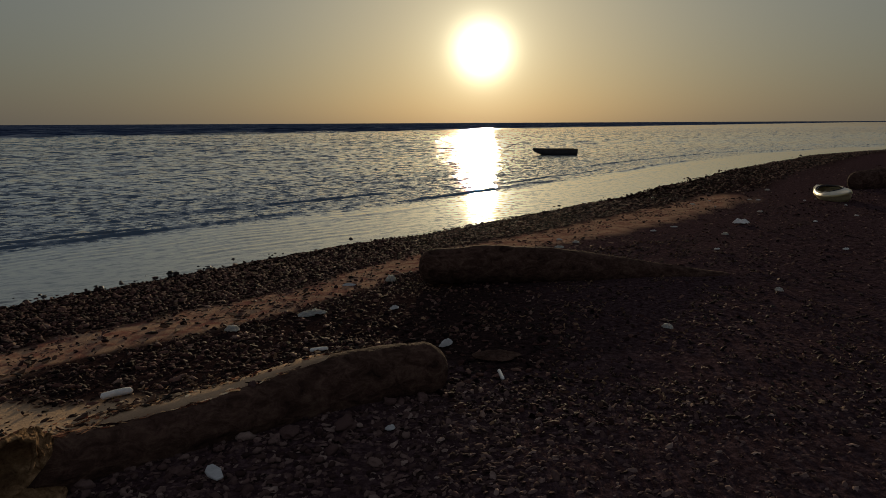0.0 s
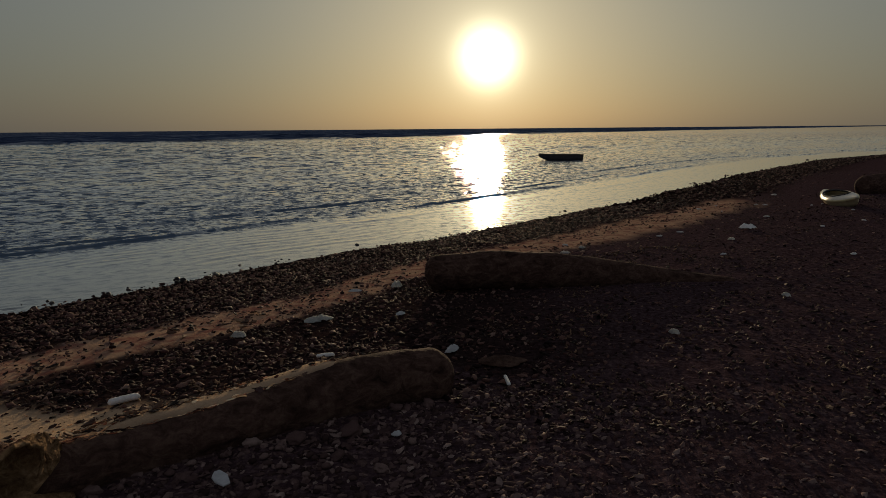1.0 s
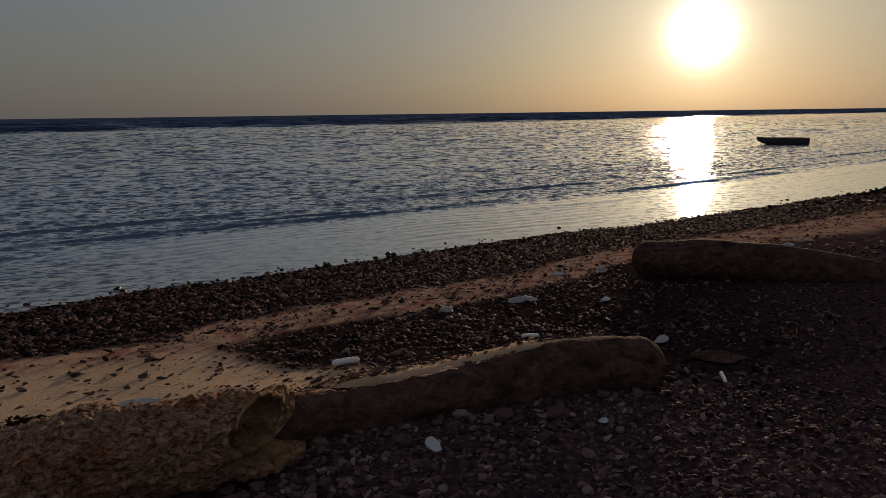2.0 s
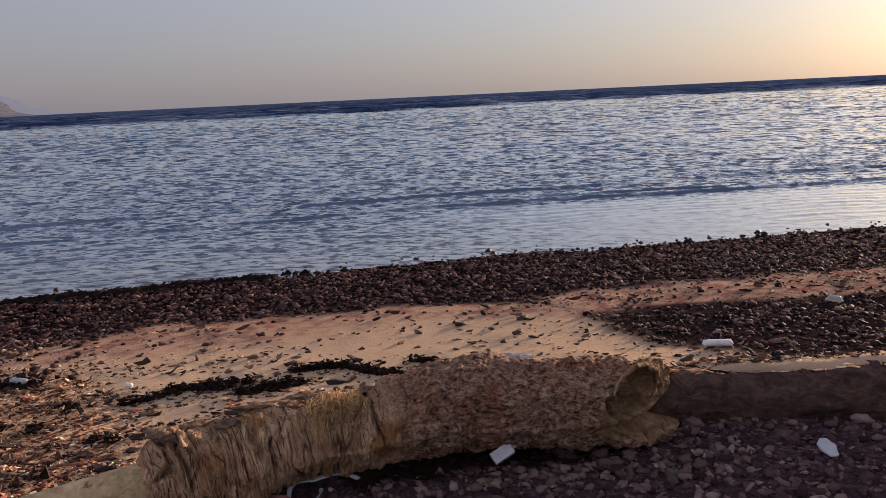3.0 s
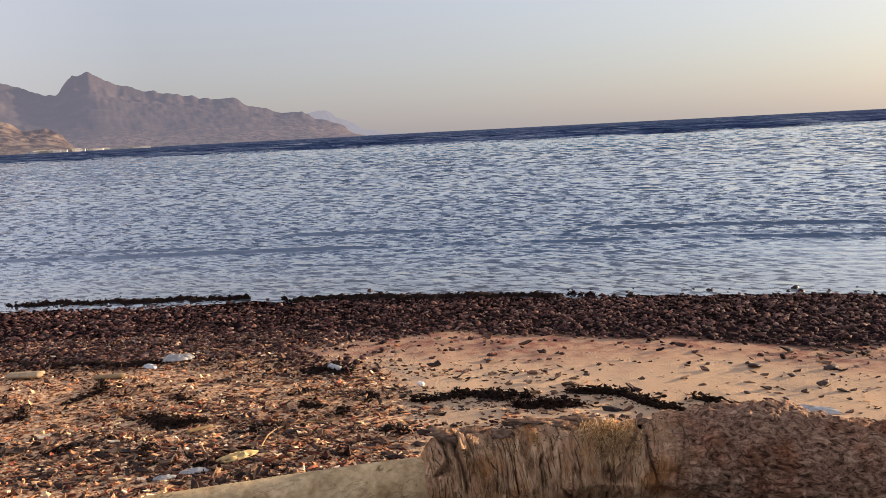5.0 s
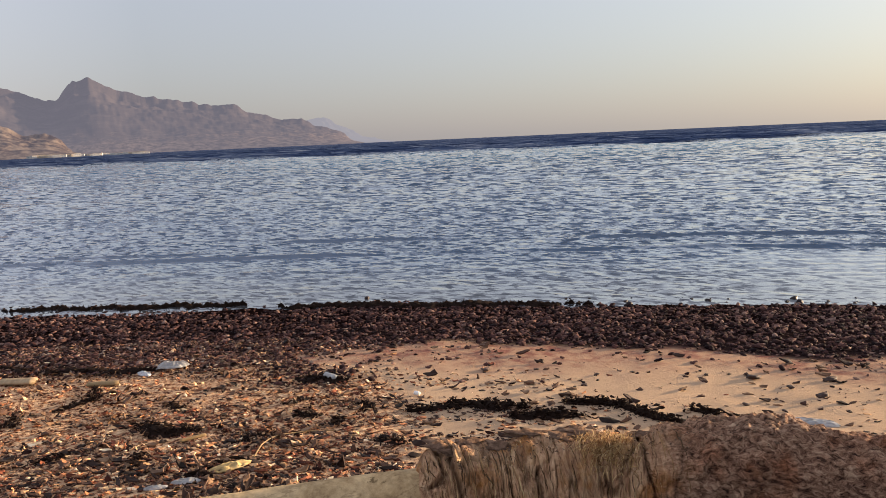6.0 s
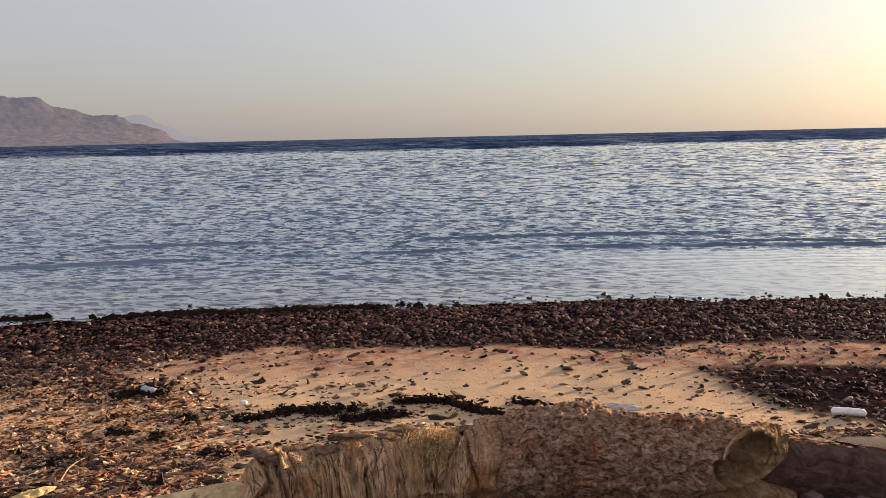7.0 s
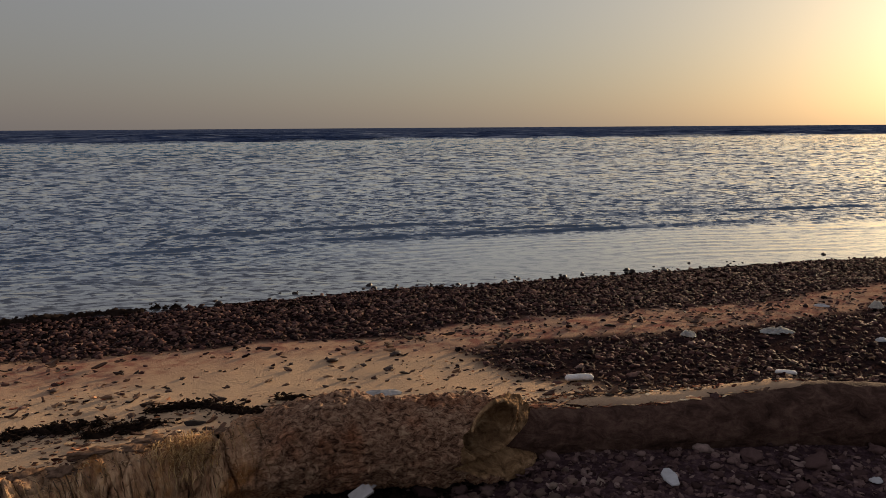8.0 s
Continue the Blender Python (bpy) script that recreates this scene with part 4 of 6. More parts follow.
    deep = 0.14 * (1 - sstep(0.06, 0.115, dist)) + 0.045 * (fbm(V[:, 1], V[:, 2], 30, 3, 18) - 0.5) * (dist < 0.105) - 0.012 * np.exp(-((dist - 0.105) / 0.015) ** 2)
    V = V - (face * deep)[:, None] * n
    # keep the heartwood apart from the bark
    fcore = face[F].all(1)
    trunk = mesh_of("palm_trunk", V, F[~fcore], M_BARK)
    put_attr(trunk, "along", U * ln)
    put_attr(trunk, "round", np.abs(TH - math.pi) * r0)
    put_attr(trunk, "crack", hold["crack"].ravel())
    put_attr(trunk, "butt", 1 - sstep(0.36, 0.50, U + 0.05 * (fbm(V[:, 0], V[:, 2], 12, 2, 4) - 0.5)))
    part("trunk", trunk, ob)
    part("hollow_heart", mesh_of("palm_heart", V, F[fcore], M_HEART), ob, "pale broken end with a rotted hollow")
    # the ragged rim of harder wood round the hollow
    e1 = np.cross(n, (0, 0, 1.0))
    e1 /= np.linalg.norm(e1)
    e2 = np.cross(e1, n)
    arc = np.radians(np.linspace(-50, 165, 60))
    cen = q + n * 0.012 + np.array((0, 0.01, 0.05))
    C = cen + 0.16 * -np.cos(arc)[:, None] * e1 + 0.098 * np.sin(arc)[:, None] * e2
    C = C + 0.045 * (fbm(arc * 3, arc * 0, 1.0, 3, 66) - 0.5)[:, None] * (n + e2)
    ta = np.linspace(0, 2 * math.pi, 12, endpoint=False)
    out = C - cen
    out /= np.linalg.norm(out, axis=1)[:, None]
    rr = 0.011 * np.sin(np.linspace(0.12, math.pi - 0.12, 60)) ** 0.5 * (0.75 + 0.6 * fbm(arc * 4, arc * 0, 1.0, 3, 69))
    R = C[:, None] + rr[:, None, None] * (np.cos(ta)[None, :, None] * out[:, None] + np.sin(ta)[None, :, None] * n)
    i = np.arange(720).reshape(60, 12)
    j = np.roll(i, -1, 1)
    part("rim", mesh_of("palm_rim", R.reshape(-1, 3), np.stack([i[:-1], i[1:], j[1:], j[:-1]], -1).reshape(-1, 4), M_HEART), ob, "pale ragged rim of the hollow end")
    rng = np.random.default_rng(9)

    def crumbs(count, spots, size, mat, label):
        out = []
        for k in rng.choice(spots, count):
            f, t = FLAKES[rng.integers(len(FLAKES))], rng.uniform(*size)
            rot = np.array((Matrix.Rotation(rng.uniform(0, 6.28), 3, "Z") @ Matrix.Rotation(rng.normal(0, 0.5), 3, "X")).transposed())
            out.append((f[0] * t @ rot + V[k] + (0, 0, 0.002), f[1]))
        a, b = join(out)
        tagged(part("crumb_layer", mesh_of("palm_crumb_layer", a, b, mat, False), ob, label), kind="stuff")

    top = np.sin(TH)
    crumbs(420, np.where((top > 0.78) & (U > 0.06) & (U < 0.62))[0], (0.006, 0.022), M_PLATE, "dark weed and bark scraps lying on the log")
    crumbs(700, np.where(face & (dist < 0.085))[0], (0.008, 0.03), M_HEART, "crumbling wood inside the hollow")
    # shaggy fibres that hang down the butt end
    pieces = []
    for _ in range(170):
        # bundles that lie on the bark and run down round it
        uu = rng.choice((rng.uniform(0.02, 0.20), rng.uniform(0.02, 0.46)))
        top, run, wide = rng.uniform(0.1, 1.75), rng.uniform(0.25, 1.0), rng.uniform(0.0008, 0.0032)
        sway, lift = rng.normal(0, 0.006), rng.uniform(0.0, 0.004)
        ring = []
        for t in np.linspace(0, 1, 7):
            th = top - run * t
            if th < -0.75:
                break
            iu = int(np.clip((uu + sway * t) * 459, 1, 458))
            it = int(round(th / (2 * math.pi) * 160)) % 160
            p, o = grid[iu, it], outward[iu, it]
            along = grid[iu + 1, it] - grid[iu - 1, it]
            along = along / (np.linalg.norm(along) + 1e-9)
            w = wide * (1 - 0.8 * abs(2 * t - 1) ** 2)
            mid = p + o * (0.0005 + lift * math.sin(math.pi * t))
            ring += [mid + along * w, mid - along * w, mid + o * w]
        n = len(ring) // 3
        if n > 2:
            pieces.append((np.array(ring), np.array([(3 * k + e, 3 * k + (e + 1) % 3, 3 * k + 3 + (e + 1) % 3, 3 * k + 3 + e) for k in range(n - 1) for e in range(3)])))
    V2, F2 = join(pieces)
    tagged(part("fibre", mesh_of("palm_fibre", V2, F2, M_STRAND), ob, "ochre fibre bundles hanging down the bark"), kind="stuff")
    # a loose golden tuft on top
    pieces = []
    for _ in range(900):
        iu, it = int((0.335 + rng.normal(0, 0.028)) * 459), int((1.05 + rng.normal(0, 0.28)) / (2 * math.pi) * 160) % 160
        p = grid[iu, it] + outward[iu, it] * rng.uniform(0.0, 0.03)
        a, sl = rng.uniform(0, 6.28), rng.uniform(0.006, 0.019)
        d = np.array((math.cos(a) * sl, math.sin(a) * sl, rng.normal(-0.006, 0.012)))
        pieces.append(thin_strip(rng, p - d, p + d, (0, 0, rng.uniform(0.0, 0.010)), rng.uniform(0.0006, 0.0016)))
    V2, F2 = join(pieces)
    tagged(part("tuft", mesh_of("palm_tuft", V2, F2, M_TUFT), ob, "loose golden tuft of dry fibre"), kind="stuff")
    # plates of loose bark on the upper side
    for k, (uu, th, size, turn) in enumerate([(0.06, 1.75, 0.15, 10), (0.11, 2.0, 0.12, 70), (0.16, 1.55, 0.13, 40), (0.21, 1.95, 0.17, 60), (0.26, 1.6, 0.11, 20), (0.30, 2.1, 0.16, 50), (0.40, 1.75, 0.10, 65)]):
        V3, F3 = ico(3, 300 + k, 0.13, 1.2, 0.8)
        size *= 0.8
        p = grid[int(uu * 459), int(th / (2 * math.pi) * 160)]
        part("bark_plate", mesh_of("bark_plate", V3 * size, F3, M_PLATE), ob, "loose brown plate of bark", pose(p[0], p[1], p[2] + 0.006, rng.uniform(-9, 9), rng.uniform(-9, 9), turn))
    return ob


palm_log()


def lump(x, y, k=1.6, seed=70):
    return fbm(x, y, k, 3, seed)


def plain_log(name, pts, radii, mat, seed, label, amp=0.012, nu=150, nv=56, blunt=0.9, drift=0.0):
    ob = thing(name, Matrix(), label, "log", "logs along the beach")
    ln = sum(math.dist(a, b) for a, b in zip(pts, pts[1:]))
    V, F, U, TH = sweep(pts, radii, nu, nv, bark(seed, amp, 22, ln, sum(radii) / len(radii)), blunt)
    part("trunk", mesh_of(name + "_trunk", V, F, mat), ob)
    if drift:
        r = np.random.default_rng(seed)
        on = np.where((np.sin(TH) > drift) & (np.cos(TH) < 0.15) & (U > 0.03) & (U < 0.62))[0]
        pieces = []
        spots = [V[k] for k in r.choice(on, 500)]
        # long straws lying along the drift behind the log
        back = V[r.choice(on, 2600), :2] + np.array((-0.62, 0.78)) * (r.beta(1.2, 1.8, 2600) * 0.42)[:, None]
        back = back[lump(back[:, 0] * 0.9 + back[:, 1] * 0.7, back[:, 0] * -2.6 + back[:, 1] * 3.2, 1.5, 19) > 0.44]
        spots += list(np.c_[back, ground_z(back[:, 0], back[:, 1])])
        for spot in spots:
            f, t = FLAKES[r.integers(len(FLAKES))], r.gamma(2.4, 0.0075)
            rot = np.array((Matrix.Rotation(0.75 + r.normal(0, 0.35), 3, "Z") @ Matrix.Rotation(r.normal(0, 0.3), 3, "X")).transposed())
            pieces.append((f[0] * (1.9, 0.8, 0.8) * min(t, 0.05) @ rot + spot + (0, 0, 0.003), f[1]))
        a, b = join(pieces)
        tagged(part("drift_layer", mesh_of("drift_layer", a, b, M_CHIP, False), ob, "sandy straw and bark scraps drifted over the log"), kind="stuff")
    return ob


plain_log("driftwood_log", [(-1.95, 2.50, 0.10), (-1.5, 2.86, 0.11), (-1.0, 3.25, 0.115), (-0.62, 3.58, 0.15), (-0.3, 3.78, 0.155), (-0.02, 3.86, 0.15)], [0.125, 0.128, 0.124, 0.136, 0.162, 0.162, 0.145], M_OLD, 31,
          "thick weathered driftwood log with sand drifted over its back", 0.018, 220, 80, drift=0.74)
plain_log("driftwood_log", [(-0.30, 6.62, 0.17), (0.4, 6.72, 0.18), (1.1, 6.68, 0.16), (1.8, 6.72, 0.08), (2.7, 6.75, 0.0)], [0.16, 0.18, 0.175, 0.15, 0.11, 0.08], M_OLD, 37, "dark weathered driftwood log sinking into the gravel")
plain_log("driftwood_log", [(8.6, 15.6, 0.2), (10.2, 16.2, 0.26), (12.5, 17.2, 0.25)], [0.22, 0.3, 0.28], M_OLD, 39, "big dark driftwood log beside the kayak")
plain_log("bare_log", [(-2.655, 0.86, 0.145), (-2.78, 0.30, 0.14), (-2.90, -0.20, 0.13)], [0.115, 0.115, 0.112], M_POLE, 43, "smooth pale bare log end to end with another", 0.004, blunt=0.2)
plain_log("bare_log", [(-2.905, -0.215, 0.13), (-3.02, -0.80, 0.12), (-3.2, -1.7, 0.11)], [0.112, 0.112, 0.11], M_POLE, 47, "smooth pale bare log reaching out along the beach", 0.004, blunt=0.2)


# ---- stones ----
def seen(V, F):
    """A stone without the faces that lie buried."""
    n = np.cross(V[F[:, 1]] - V[F[:, 0]], V[F[:, 2]] - V[F[:, 0]])
    return V, F[n[:, 2] > -0.4 * np.linalg.norm(n, axis=1)]


ROUND_HI = [seen(*ico(2, k, 0.45, 0.7)) for k in range(10)]
ROUND_LO = [seen(*ico(1, 20 + k, 0.45, 0.7)) for k in range(10)]
CHIPS_HI = [seen(*ico(2, 50 + k, 0.34, 0.7, 0.75)) for k in range(10)]
CHIPS = [seen(*ico(1, 40 + k, 0.28, 0.6, 0.65)) for k in range(10)]


def strew(rng, shapes, x, y, size, sink, tilt=0.35, lay=9.0):
    """All stones of one bed in one pair of arrays."""
    z = ground_z(x, y)
    kind = rng.integers(0, len(shapes), len(x))
    Vs, Fs, n = [], [], 0
    for k, (V, F) in enumerate(shapes):
        m = np.where(kind == k)[0]
        if not len(m):
            continue
        a = 1.0 + np.clip(rng.normal(0, lay, len(m)), -9, 9)
        tx, ty = rng.normal(0, tilt, len(m)), rng.normal(0, tilt, len(m))
        P = V[None] * size[m][:, None, None]
        X, Y, Z = P[..., 0], P[..., 1], P[..., 2]
        Y, Z = Y * np.cos(tx)[:, None] - Z * np.sin(tx)[:, None], Y * np.sin(tx)[:, None] + Z * np.cos(tx)[:, None]
        X, Z = X * np.cos(ty)[:, None] + Z * np.sin(ty)[:, None], -X * np.sin(ty)[:, None] + Z * np.cos(ty)[:, None]
        X, Y = X * np.cos(a)[:, None] - Y * np.sin(a)[:, None], X * np.sin(a)[:, None] + Y * np.cos(a)[:, None]
        W = np.stack([X + x[m][:, None], Y + y[m][:, None], Z + (z[m] + sink * size[m])[:, None]], -1)
        Vs.append(W.reshape(-1, 3))
        Fs.append((F[None] + (np.arange(len(m)) * len(V))[:, None, None] + n).reshape(-1, 3))
        n += len(m) * len(V)
    return np.concatenate(Vs), np.concatenate(Fs)


def pick(rng, n, x0, x1, y0, y1, chance):
    X, Y = [], []
    have = 0
    for _ in range(60):
        x, y = rng.uniform(x0, x1, n), rng.uniform(y0, y1, n)
        keep = rng.random(n) < chance(x, y)
        X.append(x[keep])
        Y.append(y[keep])
        have += keep.sum()
        if have >= n:
            break
    return np.concatenate(X)[:n], np.concatenate(Y)[:n]


def shore_d(x, y):
    return line_dist(x, y, SHORE)[0]


def log_s(x, y):
    s, a = line_dist(x, y, LOGS)
    return s, a


def band_chance(x, y):
    d = shore_d(x, y)
    edge = 2.75 + 0.9 * (lump(x, y) - 0.5)
    inner = sstep(-0.25, 0.35, d + 0.7 * (lump(x, y, 1.1, 77) - 0.5)) * (1 - sstep(edge - 0.25, edge + 0.15, d))
    return np.where(d > -0.7, np.maximum(inner, 0.05 * (d < 0.3) * sstep(0.45, 0.6, lump(x, y, 0.7, 79))), 0) * (1 - 0.95 * sand_mask(x, y))


def debris_chance(x, y):
    d, (s, a) = shore_d(x, y), log_s(x, y)
    left = 1 - sstep(0.7, 1.5, y + 0.25 * (x + 4) + 0.9 * (lump(x, y, 1.3, 83) - 0.5))
    return ((s < -0.12) & (d > 1.7)) * np.maximum(left * (1 - 0.9 * sand_mask(x, y)), 0.03) * (0.28 + 0.72 * sstep(0.40, 0.56, fbm(x * 0.85 + y * 0.5, x * -1.6 + y * 2.4, 2.2, 3, 85)))


def patch_chance(x, y):
    d, (s, a) = shore_d(x, y), log_s(x, y)
    free = (1 - sand_mask(x, y)) * (y > 2.6)
    return ((d > 2.4) & ((s < -0.42) | (a > 0.995))) * np.maximum(free, 0.03) * (0.4 + 0.6 * sstep(0.3, 0.6, lump(x, y, 2.0, 87)))


def near_chance(x, y):
    s, a = log_s(x, y)
    return ((s > 0.06) & (a < 0.995) | (y < 3.9) & (x > -0.1)) * np.clip(np.exp(-np.hypot(x + 1.2, y - 2.5) / 1.3) + 0.12 * np.exp(-np.hypot(x - 0.5, y - 4) / 3.5), 0, 1)


def bed(name, parts, mat, label, cat, smooth=True):
    V, F = join(parts)
    return solo(name, mesh_of(name, V, F, mat, smooth), Matrix(), label, cat, kind="stuff")


rng = np.random.default_rng(12)
x, y = pick(rng, 2000, -8.8, -0.5, -2, 9, lambda x, y: band_chance(x, y) * (y - 0.9 * x > 1))
b1 = strew(rng, ROUND_HI, x, y, rng.uniform(0.025, 0.062, len(x)), 0.1)
x, y = pick(rng, 33000, -9.6, 5, -3.5, 16, band_chance)
b2 = strew(rng, ROUND_LO, x, y, rng.gamma(5, 0.0072, len(x)).clip(0.018, 0.075), 0.10, 0.25)
x, y = pick(rng, 5000, 2, 26, 13, 44, band_chance)
b3 = strew(rng, ROUND_LO, x, y, rng.uniform(0.05, 0.12, len(x)), 0.1)
bed("wet_pebble_band", [b1, b2, b3], M_WET, "band of dark wet rounded pebbles along the waterline", "pebbles")
x, y = pick(rng, 28000, -8.5, -2.6, -3.2, 2.4, debris_chance)
c1 = strew(rng, FLAKES, x, y, rng.gamma(2.2, 0.0094, len(x)).clip(0.008, 0.06), 0.06, 0.45, 0.7)
x, y = pick(rng, 4500, -8.0, -2.8, -2.6, 2.0, lambda x, y: debris_chance(x, y) * sstep(0.50, 0.60, fbm(x * 0.85 + y * 0.5, x * -1.6 + y * 2.4, 3.0, 4, 185)))
c2 = strew(rng, FLAKES, x, y, rng.gamma(2.6, 0.013, len(x)).clip(0.012, 0.085), 0.16, 0.6, 0.9)
bed("dark_weed_litter", [c2], M_SCRAP, "dark brown torn weed lying in drifts on the litter", "beach litter", False)
bed("beach_debris", [c1], M_CHIP, "litter of brown weed scraps, shells and wood chips", "beach litter", False)
x, y = pick(rng, 7000, -8.5, -3.6, -3.2, 2.4, lambda x, y: debris_chance(x, y) * (shore_d(x, y) < 2.1 + 1.3 * lump(x, y, 1.2, 31)))
bed("dry_pebble_bed", [strew(rng, ROUND_LO, x, y, rng.uniform(0.02, 0.055, len(x)), 0.1)], M_DRY, "reddish brown dry pebbles above the waterline", "pebbles")
x, y = pick(rng, 1300, -3.2, 0.8, 3.3, 8.5, patch_chance)
d1 = strew(rng, ROUND_HI, x, y, rng.uniform(0.018, 0.052, len(x)), 0.12)
x, y = pick(rng, 13000, -3, 9, 3.2, 15, lambda x, y: patch_chance(x, y) * np.clip(np.exp(-np.hypot(x + 0.8, y - 4.6) / 2.2) + 0.22, 0, 1))
d2 = strew(rng, CHIPS, x, y, rng.gamma(3, 0.0105, len(x)).clip(0.016, 0.08), 0.03)
x, y = pick(rng, 11000, 0.6, 16, 3.2, 24, lambda x, y: (shore_d(x, y) > 2.2) * (1 - sand_mask(x, y)) * (0.3 + 0.7 * sstep(0.4, 0.6, lump(x, y, 0.6, 89))))
d3 = strew(rng, CHIPS, x, y, rng.gamma(3, 0.014, len(x)).clip(0.025, 0.10), -0.05)
x, y = pick(rng, 1900, -3.4, 6.0, 3.5, 15, lambda x, y: sand_mask(x, y) * ((log_s(x, y)[0] < -0.35) | (y > 4.2)) * (0.1 + 0.9 * sstep(0.42, 0.62, lump(x, y, 1.7, 101))))
d4 = strew(rng, CHIPS, x, y, rng.gamma(2.4, 0.013, len(x)).clip(0.012, 0.08), 0.06)
bed("dark_gravel_patch", [d1, d2, d3, d4], M_WET, "patch of dark grey gravel on the sand", "gravel")
x, y = pick(rng, 1800, -2.6, 0.5, 0.9, 4.2, near_chance)
e1 = strew(rng, ROUND_HI, x, y, rng.gamma(4.0, 0.0062, len(x)).clip(0.012, 0.07), 0.05)
x, y = pick(rng, 3400, -2.6, 0.3, 0.9, 4.0, near_chance)
e3 = strew(rng, CHIPS_HI, x, y, rng.gamma(2.8, 0.010, len(x)).clip(0.010, 0.06), 0.02)
x, y = pick(rng, 9500, -0.3, 5.0, 0.6, 7.5, near_chance)
e2 = strew(rng, CHIPS, x, y, rng.gamma(2.6, 0.010, len(x)).clip(0.010, 0.07), 0.0)
bed("grey_gravel", [e1, e2, e3], M_NEAR, "loose grey gravel on the landward side of the logs", "gravel")
x, y = pick(rng, 620, -5.8, -1.2, 0.9, 8.4, lambda x, y: sand_mask(x, y) * (log_s(x, y)[0] < -0.2) * (0.15 + 0.85 * sstep(0.5, 0.7, lump(x, y, 1.4, 99))))
f1 = strew(rng, FLAKES, x, y, rng.gamma(2.4, 0.019, len(x)).clip(0.012, 0.11), 0.08, 0.25, 0.6)
def drift_chance(x, y):
    t, a = log_s(x, y)
    return (t < -0.08) * np.exp(-np.abs(t) / (0.34 + 0.6 * (1 - sstep(0.8, 2.6, y)))) * (0.06 + 0.94 * sstep(0.36, 0.52, fbm(x * 0.9 + y * 0.5, x * -2.2 + y * 1.7, 2.0, 3, 17)))


x, y = pick(rng, 4500, -4.6, -0.4, -0.8, 4.0, drift_chance)
f2 = strew(rng, FLAKES, x, y, rng.gamma(2.4, 0.011, len(x)).clip(0.008, 0.06), 0.04, 0.12, 0.4)
x, y = pick(rng, 6500, -3.0, 3.0, 3.3, 9.0, lambda x, y: patch_chance(x, y) * sstep(0.42, 0.56, lump(x, y, 2.6, 111)))
bed("gravel_scraps", [strew(rng, FLAKES, x, y, rng.gamma(2.4, 0.011, len(x)).clip(0.010, 0.06), 0.10, 0.5, 0.8)], M_SCRAP, "brown weed and wood scraps among dark gravel", "beach litter", False)
bed("driftline_scraps", [f2], M_CHIP, "driftline of straw and bark scraps behind the logs", "beach litter", False)
x, y = pick(rng, 6000, -4.8, -0.4, -0.8, 4.0, drift_chance)
f3 = strew(rng, FLAKES, x, y, rng.gamma(2.6, 0.011, len(x)).clip(0.008, 0.09), 0.06, 0.18, 0.4)
bed("weed_scraps", [f3], M_SCRAP, "dark brown weed scraps drifted behind the logs", "beach litter", False)
bed("sand_scraps", [f1], M_SCRAP, "dark scraps of weed and small stones on sand", "beach litter", False)

# single stones, nearest first
STONE_ME = [mesh_of("stone", V, F, M_STONE) for V, F in (ico(3, 60 + k, 0.5, 0.5) for k in range(6))]
DRYSTONE_ME = [mesh_of("stone", V, F, M_STONE_DRY) for V, F in (ico(2, 70 + k, 0.26, 0.8) for k in range(6))]
WETSTONE_ME = [mesh_of("stone", V, F, M_SOAKED) for V, F in (ico(2, 80 + k, 0.6, 0.4) for k in range(6))]


def gz(x, y):
    return float(ground_z(np.array([x]), np.array([y]))[0])


def stone(x, y, size, meshes, label, group):
    k = random.randrange(len(meshes))
    ob = solo("stone", meshes[k], pose(x, y, gz(x, y) + size * 0.16, random.uniform(-12, 12), random.uniform(-12, 12), random.uniform(0, 360)) @ Matrix.Diagonal((size, size, size, 1)), label, "stone", group)
    return ob


for sx, sy, sz in [(-1.81, 2.2, 0.13), (-1.70, 2.30, 0.09), (-1.61, 2.37, 0.10), (-1.63, 2.22, 0.09), (-1.69, 2.12, 0.07), (-1.49, 2.70, 0.10), (-1.57, 2.2, 0.08),
                   (-0.95, 3.30, 0.09), (-0.75, 3.15, 0.13), (-0.94, 3.11, 0.10), (-1.03, 3.0, 0.08), (-0.5, 3.26, 0.14), (-0.53, 3.02, 0.09), (-0.33, 2.9, 0.10), (-0.32, 3.55, 0.1), (-0.15, 3.62, 0.09)]:
    stone(sx, sy, sz * 0.8, STONE_ME, "grey beach cobble lying in gravel by the logs", "cobbles by the logs")
for sx, sy, sz in [(-4.47, 2.01, 0.13), (-4.29, 2.3, 0.06), (-3.83, 2.37, 0.08), (-3.43, 3.34, 0.15), (-3.96, 2.55, 0.07), (-3.63, 3.15, 0.06), (-3.19, 3.38, 0.09), (-3.18, 3.69, 0.13), (-2.98, 3.38, 0.1), (-3.09, 2.93, 0.07),
                   (-2.91, 3.02, 0.06), (-3.13, 2.64, 0.06), (-3.89, 2.78, 0.06), (-5.02, 1.51, 0.07), (-4.84, 1.97, 0.07)]:
    stone(sx, sy, sz * 0.6, DRYSTONE_ME, "reddish brown stone lying on sand", "stones on the sand")
wrng = np.random.default_rng(45)
for k in range(70):
    a = wrng.uniform(0, 1) ** 0.9
    sx, sy, sz = -6.3 + 4.1 * a + wrng.normal(0, 0.12), 4.45 + 5.3 * a + wrng.normal(0, 0.12), wrng.gamma(4, 0.011)
    if -0.75 < line_dist(np.array([sx]), np.array([sy]), SHORE)[0][0] < 0.05:
        ob = stone(sx, sy, sz, WETSTONE_ME, "dark wet stone standing out of shallow water", "stones in the shallows")
        ob.location.z = max(ob.location.z, SEA_Z - sz * 0.05)
